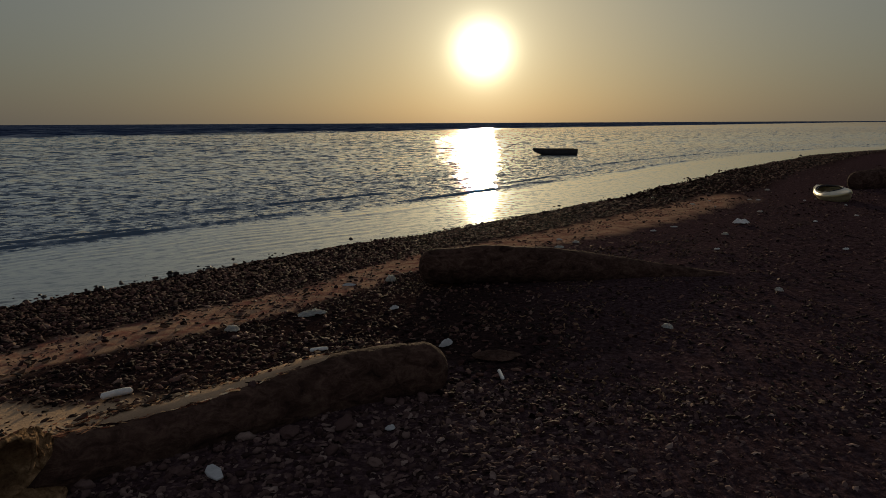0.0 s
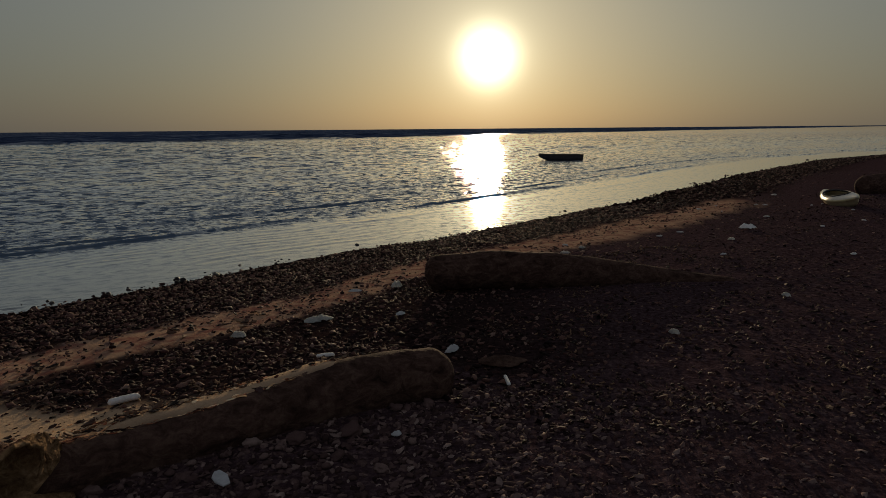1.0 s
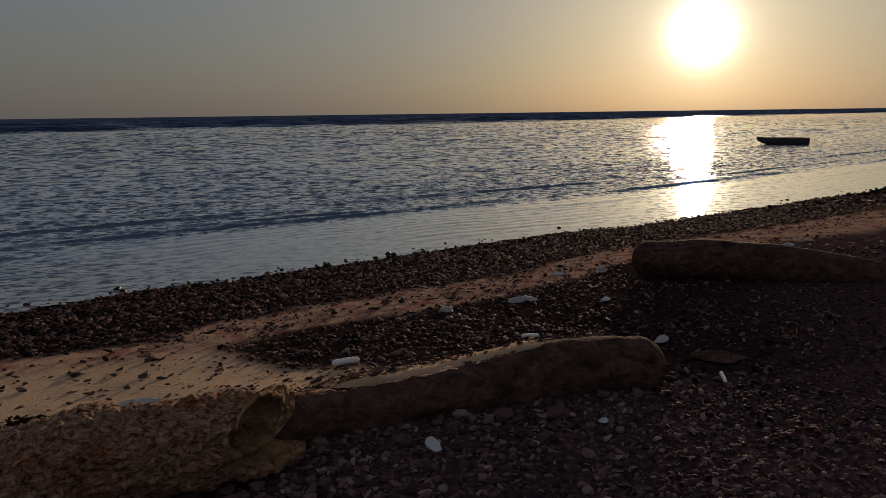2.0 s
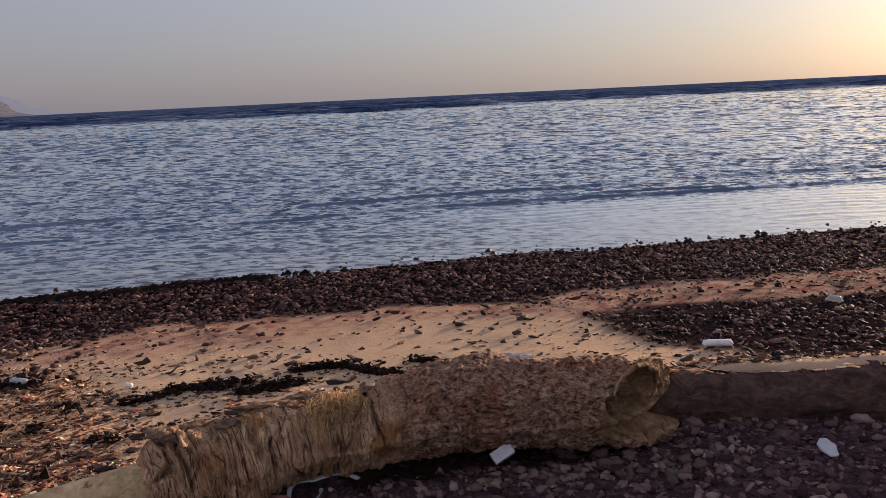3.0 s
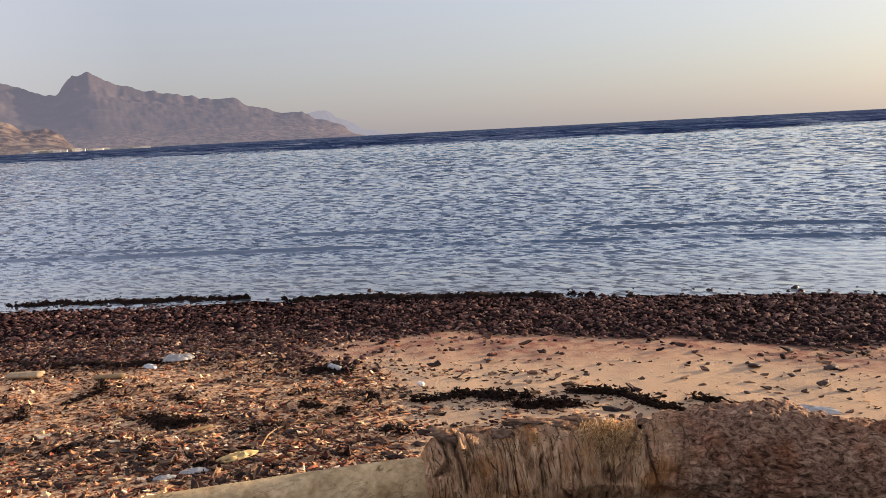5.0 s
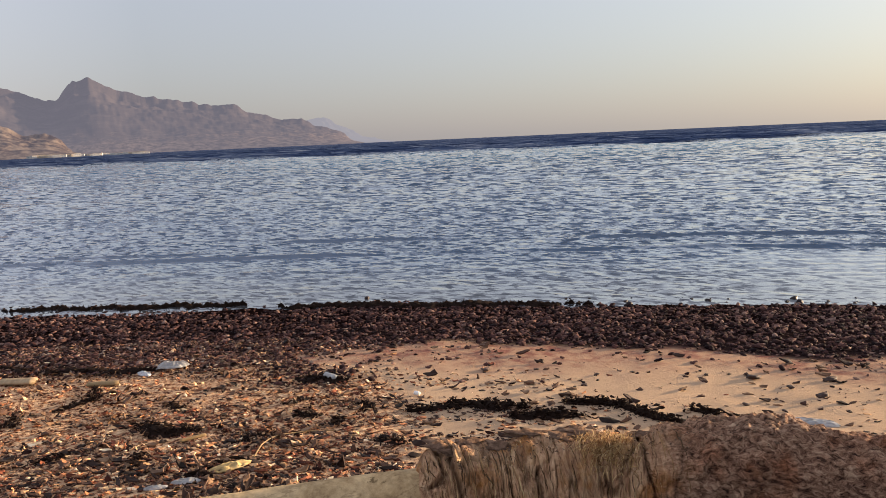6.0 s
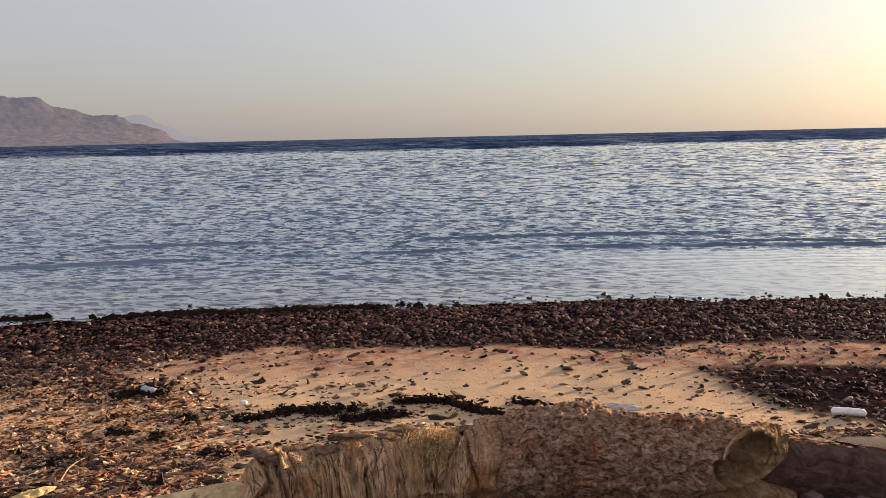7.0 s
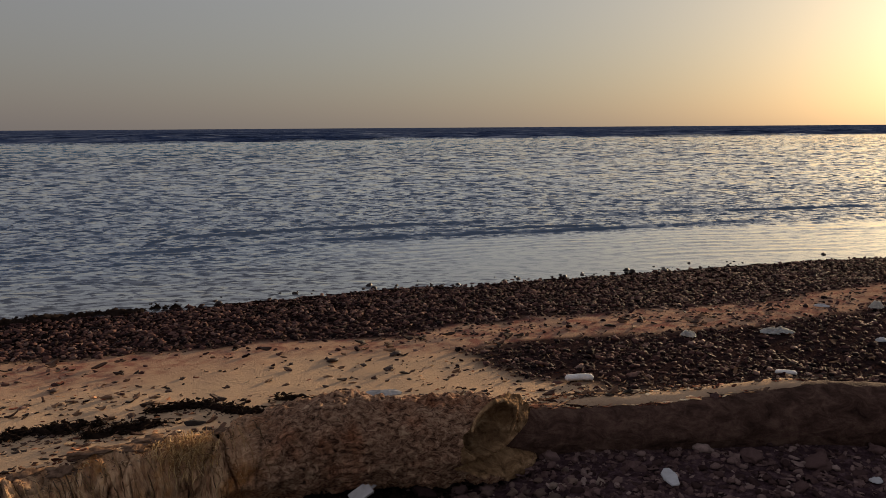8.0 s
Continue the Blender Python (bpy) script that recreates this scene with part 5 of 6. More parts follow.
for sx, sy, sz in [(-7.98, 2.25, 0.08), (-3.8, 7.62, 0.08), (-1.53, 10.92, 0.08), (18.2, 37.9, 0.15)]:
    ob = stone(sx, sy, sz, WETSTONE_ME, "dark wet stone standing out of shallow water", "stones in the shallows")
    ob.location.z = max(ob.location.z, SEA_Z + sz * 0.02)


PALE = [(0.0, (0.06, 0.038, 0.03)), (0.5, (0.14, 0.088, 0.068)), (0.85, (0.21, 0.145, 0.115)), (1.0, (0.33, 0.26, 0.215))]
M_PALE = stone_mat("pale_beach_stone", PALE, 0.75, False)
PALE_ME = [mesh_of("stone", V, F, M_PALE) for V, F in (ico(2, 120 + k, 0.5, 0.9) for k in range(8))]
srng = np.random.default_rng(33)
for k in range(95):
    a = srng.uniform(0, 1)
    sx, sy = -2.12 + 0.95 * a + srng.normal(0, 0.05), 1.62 + 1.0 * a + srng.normal(0, 0.09)
    if log_s(np.array([sx]), np.array([sy]))[0][0] > 0.27:
        stone(sx, sy, srng.uniform(0.022, 0.062), PALE_ME, "pale rounded beach stone below the palm log", "pale stones by the palm log")


# ---- seaweed ----
def weed(x0, y0, x1, y1, wide, count, seed, label="dark brown clump of dried seaweed on sand", high=0.03):
    rng = np.random.default_rng(seed)
    ang, ln = math.atan2(y1 - y0, x1 - x0), math.hypot(x1 - x0, y1 - y0)
    c = np.array((x0, y0, gz(x0, y0)))
    ob = thing("seaweed_clump", Matrix.Translation(c), label, "seaweed", "seaweed clumps")
    # the matted body: a low ragged mound
    nu, nv = max(16, int(ln / 0.02)), 16
    U, W = np.meshgrid(np.linspace(-0.06, 1.06, nu), np.linspace(-1, 1, nv), indexing="ij")
    half = wide * np.clip(-0.15 + 1.6 * fbm(U * ln + W * 0.03, W * 0.06 + seed, 13, 4, seed), 0.08, 1.3) * np.sqrt(np.clip(1 - (2 * np.clip(U, 0, 1) - 1) ** 4, 0.002, 1))
    drift = wide * 0.9 * (fbm(U * ln, U * 0, 4, 2, seed + 40) - 0.5)
    o = W * half * 0.75 + drift
    X, Y = x0 + (x1 - x0) * U - math.sin(ang) * o, y0 + (y1 - y0) * U + math.cos(ang) * o
    rag = fbm(X, Y, 30, 4, seed + 7)
    Z = ground_z(X.ravel(), Y.ravel()).reshape(X.shape) + high * (1 - W ** 2) * (0.2 + 1.5 * rag) - 0.012 * (rag < 0.42) - 0.006
    part("mat", mesh_of("seaweed_mat", np.c_[X.ravel(), Y.ravel(), Z.ravel()] - c, grid_faces(nv, nu), M_WEED), ob)
    pieces, bits = [], []
    for _ in range(int(count * 0.9)):
        k, j, f = rng.integers(0, nu), rng.integers(0, nv), FLAKES[rng.integers(len(FLAKES))]
        spread = 0.012 if rng.random() < 0.75 else 0.05
        x, y = X[k, j] + rng.normal(0, spread), Y[k, j] + rng.normal(0, spread)
        t = rng.gamma(3, 0.0075)
        rot = np.array((Matrix.Rotation(rng.uniform(0, 6.28), 3, "Z") @ Matrix.Rotation(rng.normal(0, 0.7), 3, "X")).transposed())
        bits.append((f[0] * (1, 0.8, 1.5) * min(t, 0.05) @ rot + (x, y, max(gz(x, y), Z[k, j] if spread < 0.02 else -9) + 0.25 * min(t, 0.06)), f[1]))
    for _ in range(count // 2):
        k, j = rng.integers(0, nu), rng.integers(0, nv)
        x, y, z = X[k, j] + rng.normal(0, 0.02), Y[k, j] + rng.normal(0, 0.02), Z[k, j]
        a, sl = ang + rng.normal(0, 0.9), rng.uniform(0.007, 0.03)
        dx, dy = math.cos(a) * sl, math.sin(a) * sl
        z = max(z, gz(x, y) + 0.002)
        pieces.append(thin_strip(rng, (x - dx, y - dy, z), (x + dx, y + dy, max(z - 0.008, gz(x + dx, y + dy))), (0, 0, rng.uniform(0.0, 0.012)), rng.uniform(0.002, 0.005)))
    V, F = join(pieces)
    st = part("tangle", mesh_of("seaweed_tangle", V - c, F, M_WEED), ob)
    tagged(st, kind="stuff")
    V, F = join(bits)
    tagged(part("torn_weed", mesh_of("torn_weed", V - c, F, M_WEED, False), ob), kind="stuff")
    return ob


weed(-3.88, 1.24, -3.78, 1.50, 0.07, 160, 1, high=0.02)
weed(-3.80, 1.48, -3.58, 1.79, 0.14, 380, 12, high=0.034)
weed(-3.50, 1.70, -3.33, 1.99, 0.10, 240, 2, high=0.034)
weed(-3.55, 2.08, -3.40, 2.32, 0.09, 200, 3, high=0.03)
weed(-3.40, 2.27, -3.04, 2.39, 0.10, 260, 13, high=0.03)
weed(-3.15, 2.60, -3.05, 2.69, 0.06, 70, 4)
weed(-2.98, 2.64, -2.86, 2.74, 0.06, 60, 5)
weed(-4.33, -0.20, -4.14, 0.10, 0.16, 200, 6, "dark clump of dried seaweed among beach litter")
weed(-6.30, -1.12, -5.62, -0.12, 0.14, 220, 7, "dark clump of dried seaweed among beach litter")
for k, (wx, wy, wl) in enumerate([(-4.95, -0.60, 0.34), (-5.30, -0.45, 0.30), (-3.40, 0.02, 0.22), (-3.42, 0.22, 0.18), (-4.15, 0.68, 0.22), (-3.86, 0.80, 0.2), (-4.04, 1.0, 0.2),
                                  (-3.98, -0.60, 0.25), (-3.70, -0.2, 0.22), (-3.86, 0.32, 0.24), (-3.46, 0.92, 0.18), (-4.95, -0.85, 0.28), (-4.68, 0.02, 0.3)]):
    turn, wl = random.uniform(0, 3.1), wl * random.uniform(0.45, 0.8)
    weed(wx, wy, wx + math.cos(turn) * wl, wy + math.sin(turn) * wl, random.uniform(0.05, 0.10), 80, 40 + k, "dark clump of dried seaweed among beach litter", 0.012)
weed(-4.86, 0.80, -4.62, 1.06, 0.14, 140, 8, "dark clump of dried seaweed beside a white bottle")
weed(-9.75, -1.5, -8.5, 0.85, 0.22, 600, 9, "dark mat of wet seaweed at the water's edge", 0.065)
weed(-8.0, 1.40, -6.4, 4.0, 0.24, 600, 10, "dark mat of wet seaweed at the water's edge", 0.05)
weed(-2.42, 1.50, -2.05, 1.96, 0.17, 420, 11, "dark seaweed caught below the palm log")
weed(-2.02, 1.95, -1.78, 2.28, 0.15, 320, 15, "dark seaweed caught below the palm log", 0.02)


# ---- litter ----
def crumpled(sx, sy, high, seed, n=20):
    """A crumpled sheet with an uneven outline and a thickness."""
    g = np.linspace(-1, 1, n)
    X, Y = np.meshgrid(g, g)
    R = np.maximum(np.abs(X), np.abs(Y)) + 1e-6
    cr = np.hypot(X, Y) + 1e-6
    A = np.arctan2(Y, X)
    rim = 0.75 + 0.5 * fbm(np.cos(A) * 1.3 + 5, np.sin(A) * 1.3, 1.5, 3, seed)
    x, y = X / cr * R * rim * sx / 2, Y / cr * R * rim * sy / 2
    z = high * (0.55 * (1 - np.abs(2 * fbm(X, Y, 1.6, 3, seed + 3) - 1)) + 0.6 * fbm(X, Y, 2.6, 2, seed + 13)) * (1 - 0.7 * R ** 3) + 0.006
    top = np.c_[x.ravel(), y.ravel(), z.ravel()]
    low = top - (0, 0, 0.004)
    F = grid_faces(n, n)
    idx = np.arange(n * n).reshape(n, n)
    ring = np.concatenate([idx[0], idx[1:, -1], idx[-1, -2::-1], idx[-2:0:-1, 0]])
    nxt = np.roll(ring, -1)
    side = np.stack([nxt, ring, ring + n * n, nxt + n * n], 1)
    return np.r_[top, low], np.r_[F, F[:, ::-1] + n * n, side]


def sheet(name, x, y, sx, sy, high, turn, mat, seed, label, cat, lift=0.0):
    V, F = crumpled(sx, sy, high, seed)
    return solo(name, mesh_of(name, V, F, mat, False), pose(x, y, gz(x, y) + lift, 0, 0, turn), label, cat)


sheet("plastic_bag", -1.12, 5.64, 0.24, 0.12, 0.05, 35, M_BAG, 3, "crumpled white plastic bag on dark gravel", "plastic bag")
sheet("plastic_bag", -2.68, 2.98, 0.20, 0.09, 0.025, 35, M_GREYP, 5, "torn white plastic sheet behind the palm log", "plastic bag", 0.0)
sheet("plastic_bag", -5.60, 0.07, 0.22, 0.09, 0.06, 80, M_GREYP, 7, "crumpled clear plastic bag among beach litter", "plastic bag")
sheet("plastic_bag", -5.54, -0.12, 0.14, 0.06, 0.03, 30, M_SHEET, 9, "crumpled white plastic scrap among beach litter", "plastic scrap")
sheet("plastic_scrap", -1.63, 5.18, 0.11, 0.07, 0.06, 10, M_BAG, 11, "white plastic scrap on dark gravel", "plastic scrap")
sheet("plastic_scrap", -0.03, 4.57, 0.15, 0.06, 0.05, 60, M_SHEET, 13, "twisted white plastic scrap beside the driftwood log", "plastic scrap")
sheet("plastic_scrap", -0.59, 6.96, 0.12, 0.08, 0.08, 20, M_BAG, 17, "white plastic scrap beside the far log", "plastic scrap")
sheet("plastic_scrap", -0.46, 5.70, 0.10, 0.06, 0.03, 50, M_SHEET, 19, "white plastic scrap on dark gravel", "plastic scrap")
sheet("plastic_scrap", -0.99, 6.86, 0.14, 0.06, 0.03, 15, M_SHEET, 21, "white plastic scrap on dark gravel", "plastic scrap")
sheet("plastic_scrap", -3.33, 0.02, 0.13, 0.05, 0.018, 75, M_GREYP, 23, "grey plastic scrap by the bare log", "plastic scrap")
sheet("plastic_scrap", -3.31, -0.10, 0.10, 0.04, 0.012, 80, M_GREYP, 25, "white plastic scrap by the bare log", "plastic scrap")
sheet("plastic_scrap", -0.29, 3.26, 0.05, 0.04, 0.02, 15, M_SHEET, 27, "small pale plastic scrap on grey gravel", "plastic scrap")
for k, (sx, sy, w) in enumerate([(1.33, 8.7, 0.17), (1.61, 9.15, 0.15), (4.47, 15.9, 0.17), (4.6, 13.7, 0.16), (3.57, 9.31, 0.12), (5.12, 11.9, 0.16), (7.14, 16.3, 0.24), (2.84, 6.11, 0.13), (1.53, 4.94, 0.11)]):
    sheet("plastic_scrap", sx, sy, w * 0.75, w * 0.45, 0.035, 40 * k, M_BAG, 31 + k, "white plastic scrap strewn on the dark beach", "plastic scrap")
lrng = np.random.default_rng(64)
for k in range(26):
    sx, sy, w = lrng.uniform(1.2, 8.5), lrng.uniform(5.2, 15.5), lrng.uniform(0.05, 0.12)
    if shore_d(np.array([sx]), np.array([sy]))[0] > 2.4:
        sheet("plastic_scrap", sx, sy, w, w * 0.55, 0.02, 47 * k, M_SHEET, 331 + k, "small pale plastic scrap strewn on the dark beach", "plastic scrap")
sheet("flat_driftwood", 0.29, 4.32, 0.30, 0.20, 0.035, 5, M_OLD, 47, "flat grey driftwood piece on gravel", "driftwood")


def capsule(length, rad, squash, bend, seed, n=16, m=12):
    t = np.linspace(0, 1, n)
    prof = np.clip(np.minimum(t, 1 - t) / 0.07, 0.05, 1) ** 0.5
    th = np.linspace(0, 2 * math.pi, m, endpoint=False)
    T, TH = np.meshgrid(t, th, indexing="ij")
    r = rad * prof[:, None] * (1 + 0.18 * (fbm(T * 9, np.cos(TH), 1.0, 3, seed) - 0.5))
    x = (T - 0.5) * length
    y = r * np.cos(TH) + bend * 4 * T * (1 - T)
    z = r * np.sin(TH) * squash + rad * squash
    i = np.arange(n * m).reshape(n, m)
    j = np.roll(i, -1, 1)
    F = np.stack([i[:-1], j[:-1], j[1:], i[1:]], -1).reshape(-1, 4)
    return np.c_[x.ravel(), y.ravel(), z.ravel()], F


def rod(name, x, y, length, rad, turn, mat, label, cat, squash=1.0, bend=0.0, seed=1, rise=0.0):
    V, F = capsule(length, rad, squash, bend, seed)
    return solo(name, mesh_of(name, V, F, mat), pose(x, y, gz(x, y) + 0.004, 0, -rise, turn), label, cat)


rod("foam_bar", -1.82, 3.72, 0.17, 0.024, 40, M_WHITE, "white foam bar lying on sand above the logs", "foam bar", 0.8, 0.01, 3)
rod("white_stick", 0.29, 3.98, 0.15, 0.011, 95, M_WHITE, "short white plastic stick on gravel", "stick", 1, 0.0, 4)
rod("foam_bar", -0.85, 4.47, 0.12, 0.016, 20, M_WHITE, "small white foam bar on dark gravel", "foam bar", 0.8, 0.01, 5)
sheet("yellow_husk", -3.42, 0.21, 0.19, 0.075, 0.03, 98, M_YELLOW, 55, "yellow dried husk lying on beach litter", "husk")
rod("straw_stick", -3.98, 0.09, 0.14, 0.009, 100, M_STRAW, "short straw-coloured stick on beach litter", "stick", 1, 0.0, 7)
rod("foam_slab", -5.76, -0.92, 0.26, 0.05, 65, M_SLAT, "yellowish foam slab among beach litter", "foam slab", 0.4, 0.0, 8)
rod("foam_slab", -5.40, -0.38, 0.22, 0.03, 70, M_STRAW, "pale wooden slat among beach litter", "slat", 0.5, 0.0, 9)
rod("plastic_bottle", -4.75, 1.01, 0.13, 0.026, 20, M_GREYP, "crushed white plastic bottle beside dark weed", "bottle", 0.8, 0.0, 10)
rod("shell", -4.13, 1.38, 0.04, 0.015, 20, M_WHITE, "small white shell on sand", "shell", 0.8, 0.0, 11)
sheet("foam_lump", 4.18, 10.33, 0.24, 0.15, 0.10, 5, M_WHITE, 12, "broken lump of white foam on the dark beach", "foam")


def twig(name, pts, rad, mat, label, cat):
    pts = np.asarray(pts, float)
    t = np.linspace(0, len(pts) - 1, 28)
    P = np.stack([np.interp(t, np.arange(len(pts)), pts[:, k]) for k in range(2)], 1)
    P = np.stack([np.convolve(np.pad(P[:, k], 3, "reflect", reflect_type="odd"), np.ones(7) / 7, "valid") for k in range(2)], 1)
    z = ground_z(P[:, 0], P[:, 1]) + np.interp(t, np.arange(len(pts)), pts[:, 2]) + rad
    C = np.c_[P, z]
    T = np.gradient(C, axis=0)
    side = np.cross(T, (0, 0, 1.0))
    side /= np.linalg.norm(side, axis=1)[:, None]
    th = np.linspace(0, 2 * math.pi, 8, endpoint=False)
    r = rad * (1 - 0.5 * np.linspace(0, 1, len(C)))
    V = C[:, None] + r[:, None, None] * (np.cos(th)[None, :, None] * side[:, None] + np.sin(th)[None, :, None] * np.array((0, 0, 1.0)))
    i = np.arange(len(C) * 8).reshape(len(C), 8)
    j = np.roll(i, -1, 1)
    F = np.stack([i[:-1], i[1:], j[1:], j[:-1]], -1).reshape(-1, 4)
    c = np.array((*P[0], z[0]))
    return solo(name, mesh_of(name, V.reshape(-1, 3) - c, F, mat), Matrix.Translation(c), label, cat)


twig("bent_reed", [(-3.52, 0.33, 0), (-3.62, 0.38, 0.02), (-3.74, 0.46, 0.02), (-3.77, 0.62, 0.01), (-3.74, 0.78, 0.0)], 0.004, M_STRAW, "bent dry reed lying on beach litter", "reed")
def ribbon(pts, half, label):
    """A limp flat band that twists a little along its way."""
    pts = np.asarray(pts, float)
    t = np.linspace(0, len(pts) - 1, 60)
    P = np.stack([np.interp(t, np.arange(len(pts)), pts[:, k]) for k in range(3)], 1)
    P = np.stack([np.convolve(np.pad(P[:, k], 3, "reflect", reflect_type="odd"), np.ones(7) / 7, "valid") for k in range(3)], 1)
    P[:, 2] += ground_z(P[:, 0], P[:, 1])
    T = np.gradient(P, axis=0)
    T /= np.linalg.norm(T, axis=1)[:, None]
    side = np.cross(T, (0, 0, 1.0))
    side /= np.linalg.norm(side, axis=1)[:, None]
    up = np.cross(side, T)
    roll = 1.6 * (fbm(t, t * 0, 0.5, 3, 7) - 0.5) + 0.35
    wide = half * (0.55 + 0.8 * fbm(t, t * 0, 0.8, 3, 9)) * np.clip(np.minimum(t, t[-1] - t) * 3 + 0.35, 0, 1)
    w = np.cos(roll)[:, None] * side + np.sin(roll)[:, None] * up
    n = np.cross(w, T)
    ring = [(-1, 0.2), (-0.4, 0.55), (0.4, -0.1), (1, 0.25), (1, 0), (0.4, -0.35), (-0.4, 0.3), (-1, 0)]
    V = np.stack([P + wide[:, None] * (a * w) + 0.007 * b * n for a, b in ring], 1)
    V[..., 2] = np.maximum(V[..., 2], ground_z(V[..., 0].ravel(), V[..., 1].ravel()).reshape(V.shape[:2]) + 0.002)
    i = np.arange(V.shape[0] * 8).reshape(-1, 8)
    j = np.roll(i, -1, 1)
    c = P[0]
    return solo("plastic_strap", mesh_of("plastic_strap", V.reshape(-1, 3) - c, np.stack([i[:-1], i[1:], j[1:], j[:-1]], -1).reshape(-1, 4), M_SHEET), Matrix.Translation(c), label, "strap")


ribbon([(-2.28, 1.56, 0.0), (-2.34, 1.52, 0.02), (-2.38, 1.46, 0.035), (-2.41, 1.39, 0.035), (-2.45, 1.33, 0.02), (-2.455, 1.28, 0.01), (-2.39, 1.255, 0.0), (-2.335, 1.30, 0.0), (-2.345, 1.36, 0.015), (-2.375, 1.38, 0.02)], 0.009,
       "looped dirty white plastic strap below the palm log")


def carton(x, y, turn):
    ob = thing("carton", pose(x, y, gz(x, y) + 0.055, 42, -26, turn), "small white printed carton tilted on weed below the palm log", "carton")
    ln, w, d = 0.092, 0.05, 0.03
    bm = bmesh.new()
    bmesh.ops.create_cube(bm, size=1, matrix=Matrix.Diagonal((ln, w, d, 1)))
    bmesh.ops.bevel(bm, geom=bm.edges[:], offset=0.002, segments=1, affect="EDGES")
    box = part("box", from_bm("carton_box", bm, M_CARD, False), ob)
    for sx in (-0.03, -0.008):
        bm = bmesh.new()
        bmesh.ops.create_cube(bm, size=1, matrix=Matrix.Translation((sx, -w / 2 - 0.0006, 0)) @ Matrix.Diagonal((0.014, 0.001, d * 0.7, 1)))
        part("print", from_bm("carton_print", bm, M_RED, False), box, "faded reddish printed patch")
    bm = bmesh.new()
    bmesh.ops.create_cube(bm, size=1, matrix=pose(ln / 2 + 0.014, 0.004, -0.012, 0, 24, 8) @ Matrix.Diagonal((0.03, w * 0.5, 0.002, 1)))
    part("flap", from_bm("carton_flap", bm, M_CARD, False), ob)


carton(-1.95, 1.97, 62)


def slab(x, y, turn):
    bm = bmesh.new()
    rim = [(-0.16, -0.10), (-0.15, 0.03), (-0.03, 0.09), (0.05, 0.08), (0.15, 0.03), (0.17, -0.09), (0.02, -0.13)]
    low = [bm.verts.new((a, b, -0.03)) for a, b in rim]
    f = bm.faces.new(low)
    r = bmesh.ops.extrude_face_region(bm, geom=[f])
    for v in r["geom"]:
        if isinstance(v, bmesh.types.BMVert):
            v.co += Vector((0.1 * v.co.y, 0.0, 0.065 + 0.10 * v.co.x))
    bmesh.ops.recalc_face_normals(bm, faces=bm.faces[:])
    bmesh.ops.bevel(bm, geom=bm.edges[:], offset=0.008, segments=2, affect="EDGES")
    return solo("red_slab", from_bm("red_slab", bm, M_RED, False), pose(x, y, gz(x, y), 4, -6, turn), "broken reddish clay slab below the palm log", "slab")


slab(-2.43, 1.10, 50)


def shard(x, y, turn):
    """A broken angular piece of a plastic tub with a bent corner."""
    bm = bmesh.new()
    rim = [(-0.085, 0.030), (-0.060, 0.052), (0.010, 0.044), (0.082, -0.012), (0.060, -0.046), (-0.020, -0.034), (-0.070, -0.010)]
    f = bm.faces.new([bm.verts.new((a, b, 0.012 + 0.25 * max(0.0, a - 0.02) + 0.3 * max(0.0, b))) for a, b in rim])
    r = bmesh.ops.extrude_face_region(bm, geom=[f])
    for v in r["geom"]:
        if isinstance(v, bmesh.types.BMVert):
            v.co += Vector((0.002, 0.002, 0.010))
    bmesh.ops.recalc_face_normals(bm, faces=bm.faces[:])
    bmesh.ops.bevel(bm, geom=bm.edges[:], offset=0.002, segments=1, affect="EDGES")
    return solo("plastic_shard", from_bm("plastic_shard", bm, M_SHEET, False), pose(x, y, gz(x, y) + 0.012, 10, 4, turn) @ Matrix.Diagonal((0.72, 0.66, 0.8, 1)), "pale angular plastic shard lying on grey gravel", "plastic shard")


shard(-0.97, 2.75, -28)


# ---- boat and kayak ----
def hull_grid(length, beam, high, stern, flare, rocker, n=36, m=13):
    """A hull shell: stations along x, from stern (-) to bow (+)."""
    V = []
    for k in range(n):
        t = k / (n - 1)
        half = beam / 2 * (stern + (1 - stern) * math.sin(min(1, t / 0.45) * math.pi / 2)) * (1 - max(0, (t - 0.45) / 0.55) ** 2.2)
        keel, top = rocker * (max(0, t - 0.6) / 0.4) ** 2, high * (1 + flare * max(0, t - 0.4) ** 2)
        for q in range(m):
            a = math.pi * q / (m - 1)
            c, s = math.cos(a), math.sin(a)
            V.append(((t - 0.5) * length, half * math.copysign(abs(c) ** 0.7, c) + 1e-4 * c, top - (top - keel) * s ** 0.6))
    return np.array(V), grid_faces(m, n)


def shell(V, F, thick):
    """A double-skinned shell."""
    low = V + np.c_[np.zeros(len(V)), -np.sign(V[:, 1]) * thick, np.full(len(V), thick * 0.8)]
    return np.r_[V, low], np.r_[F, F[:, ::-1] + len(V)]


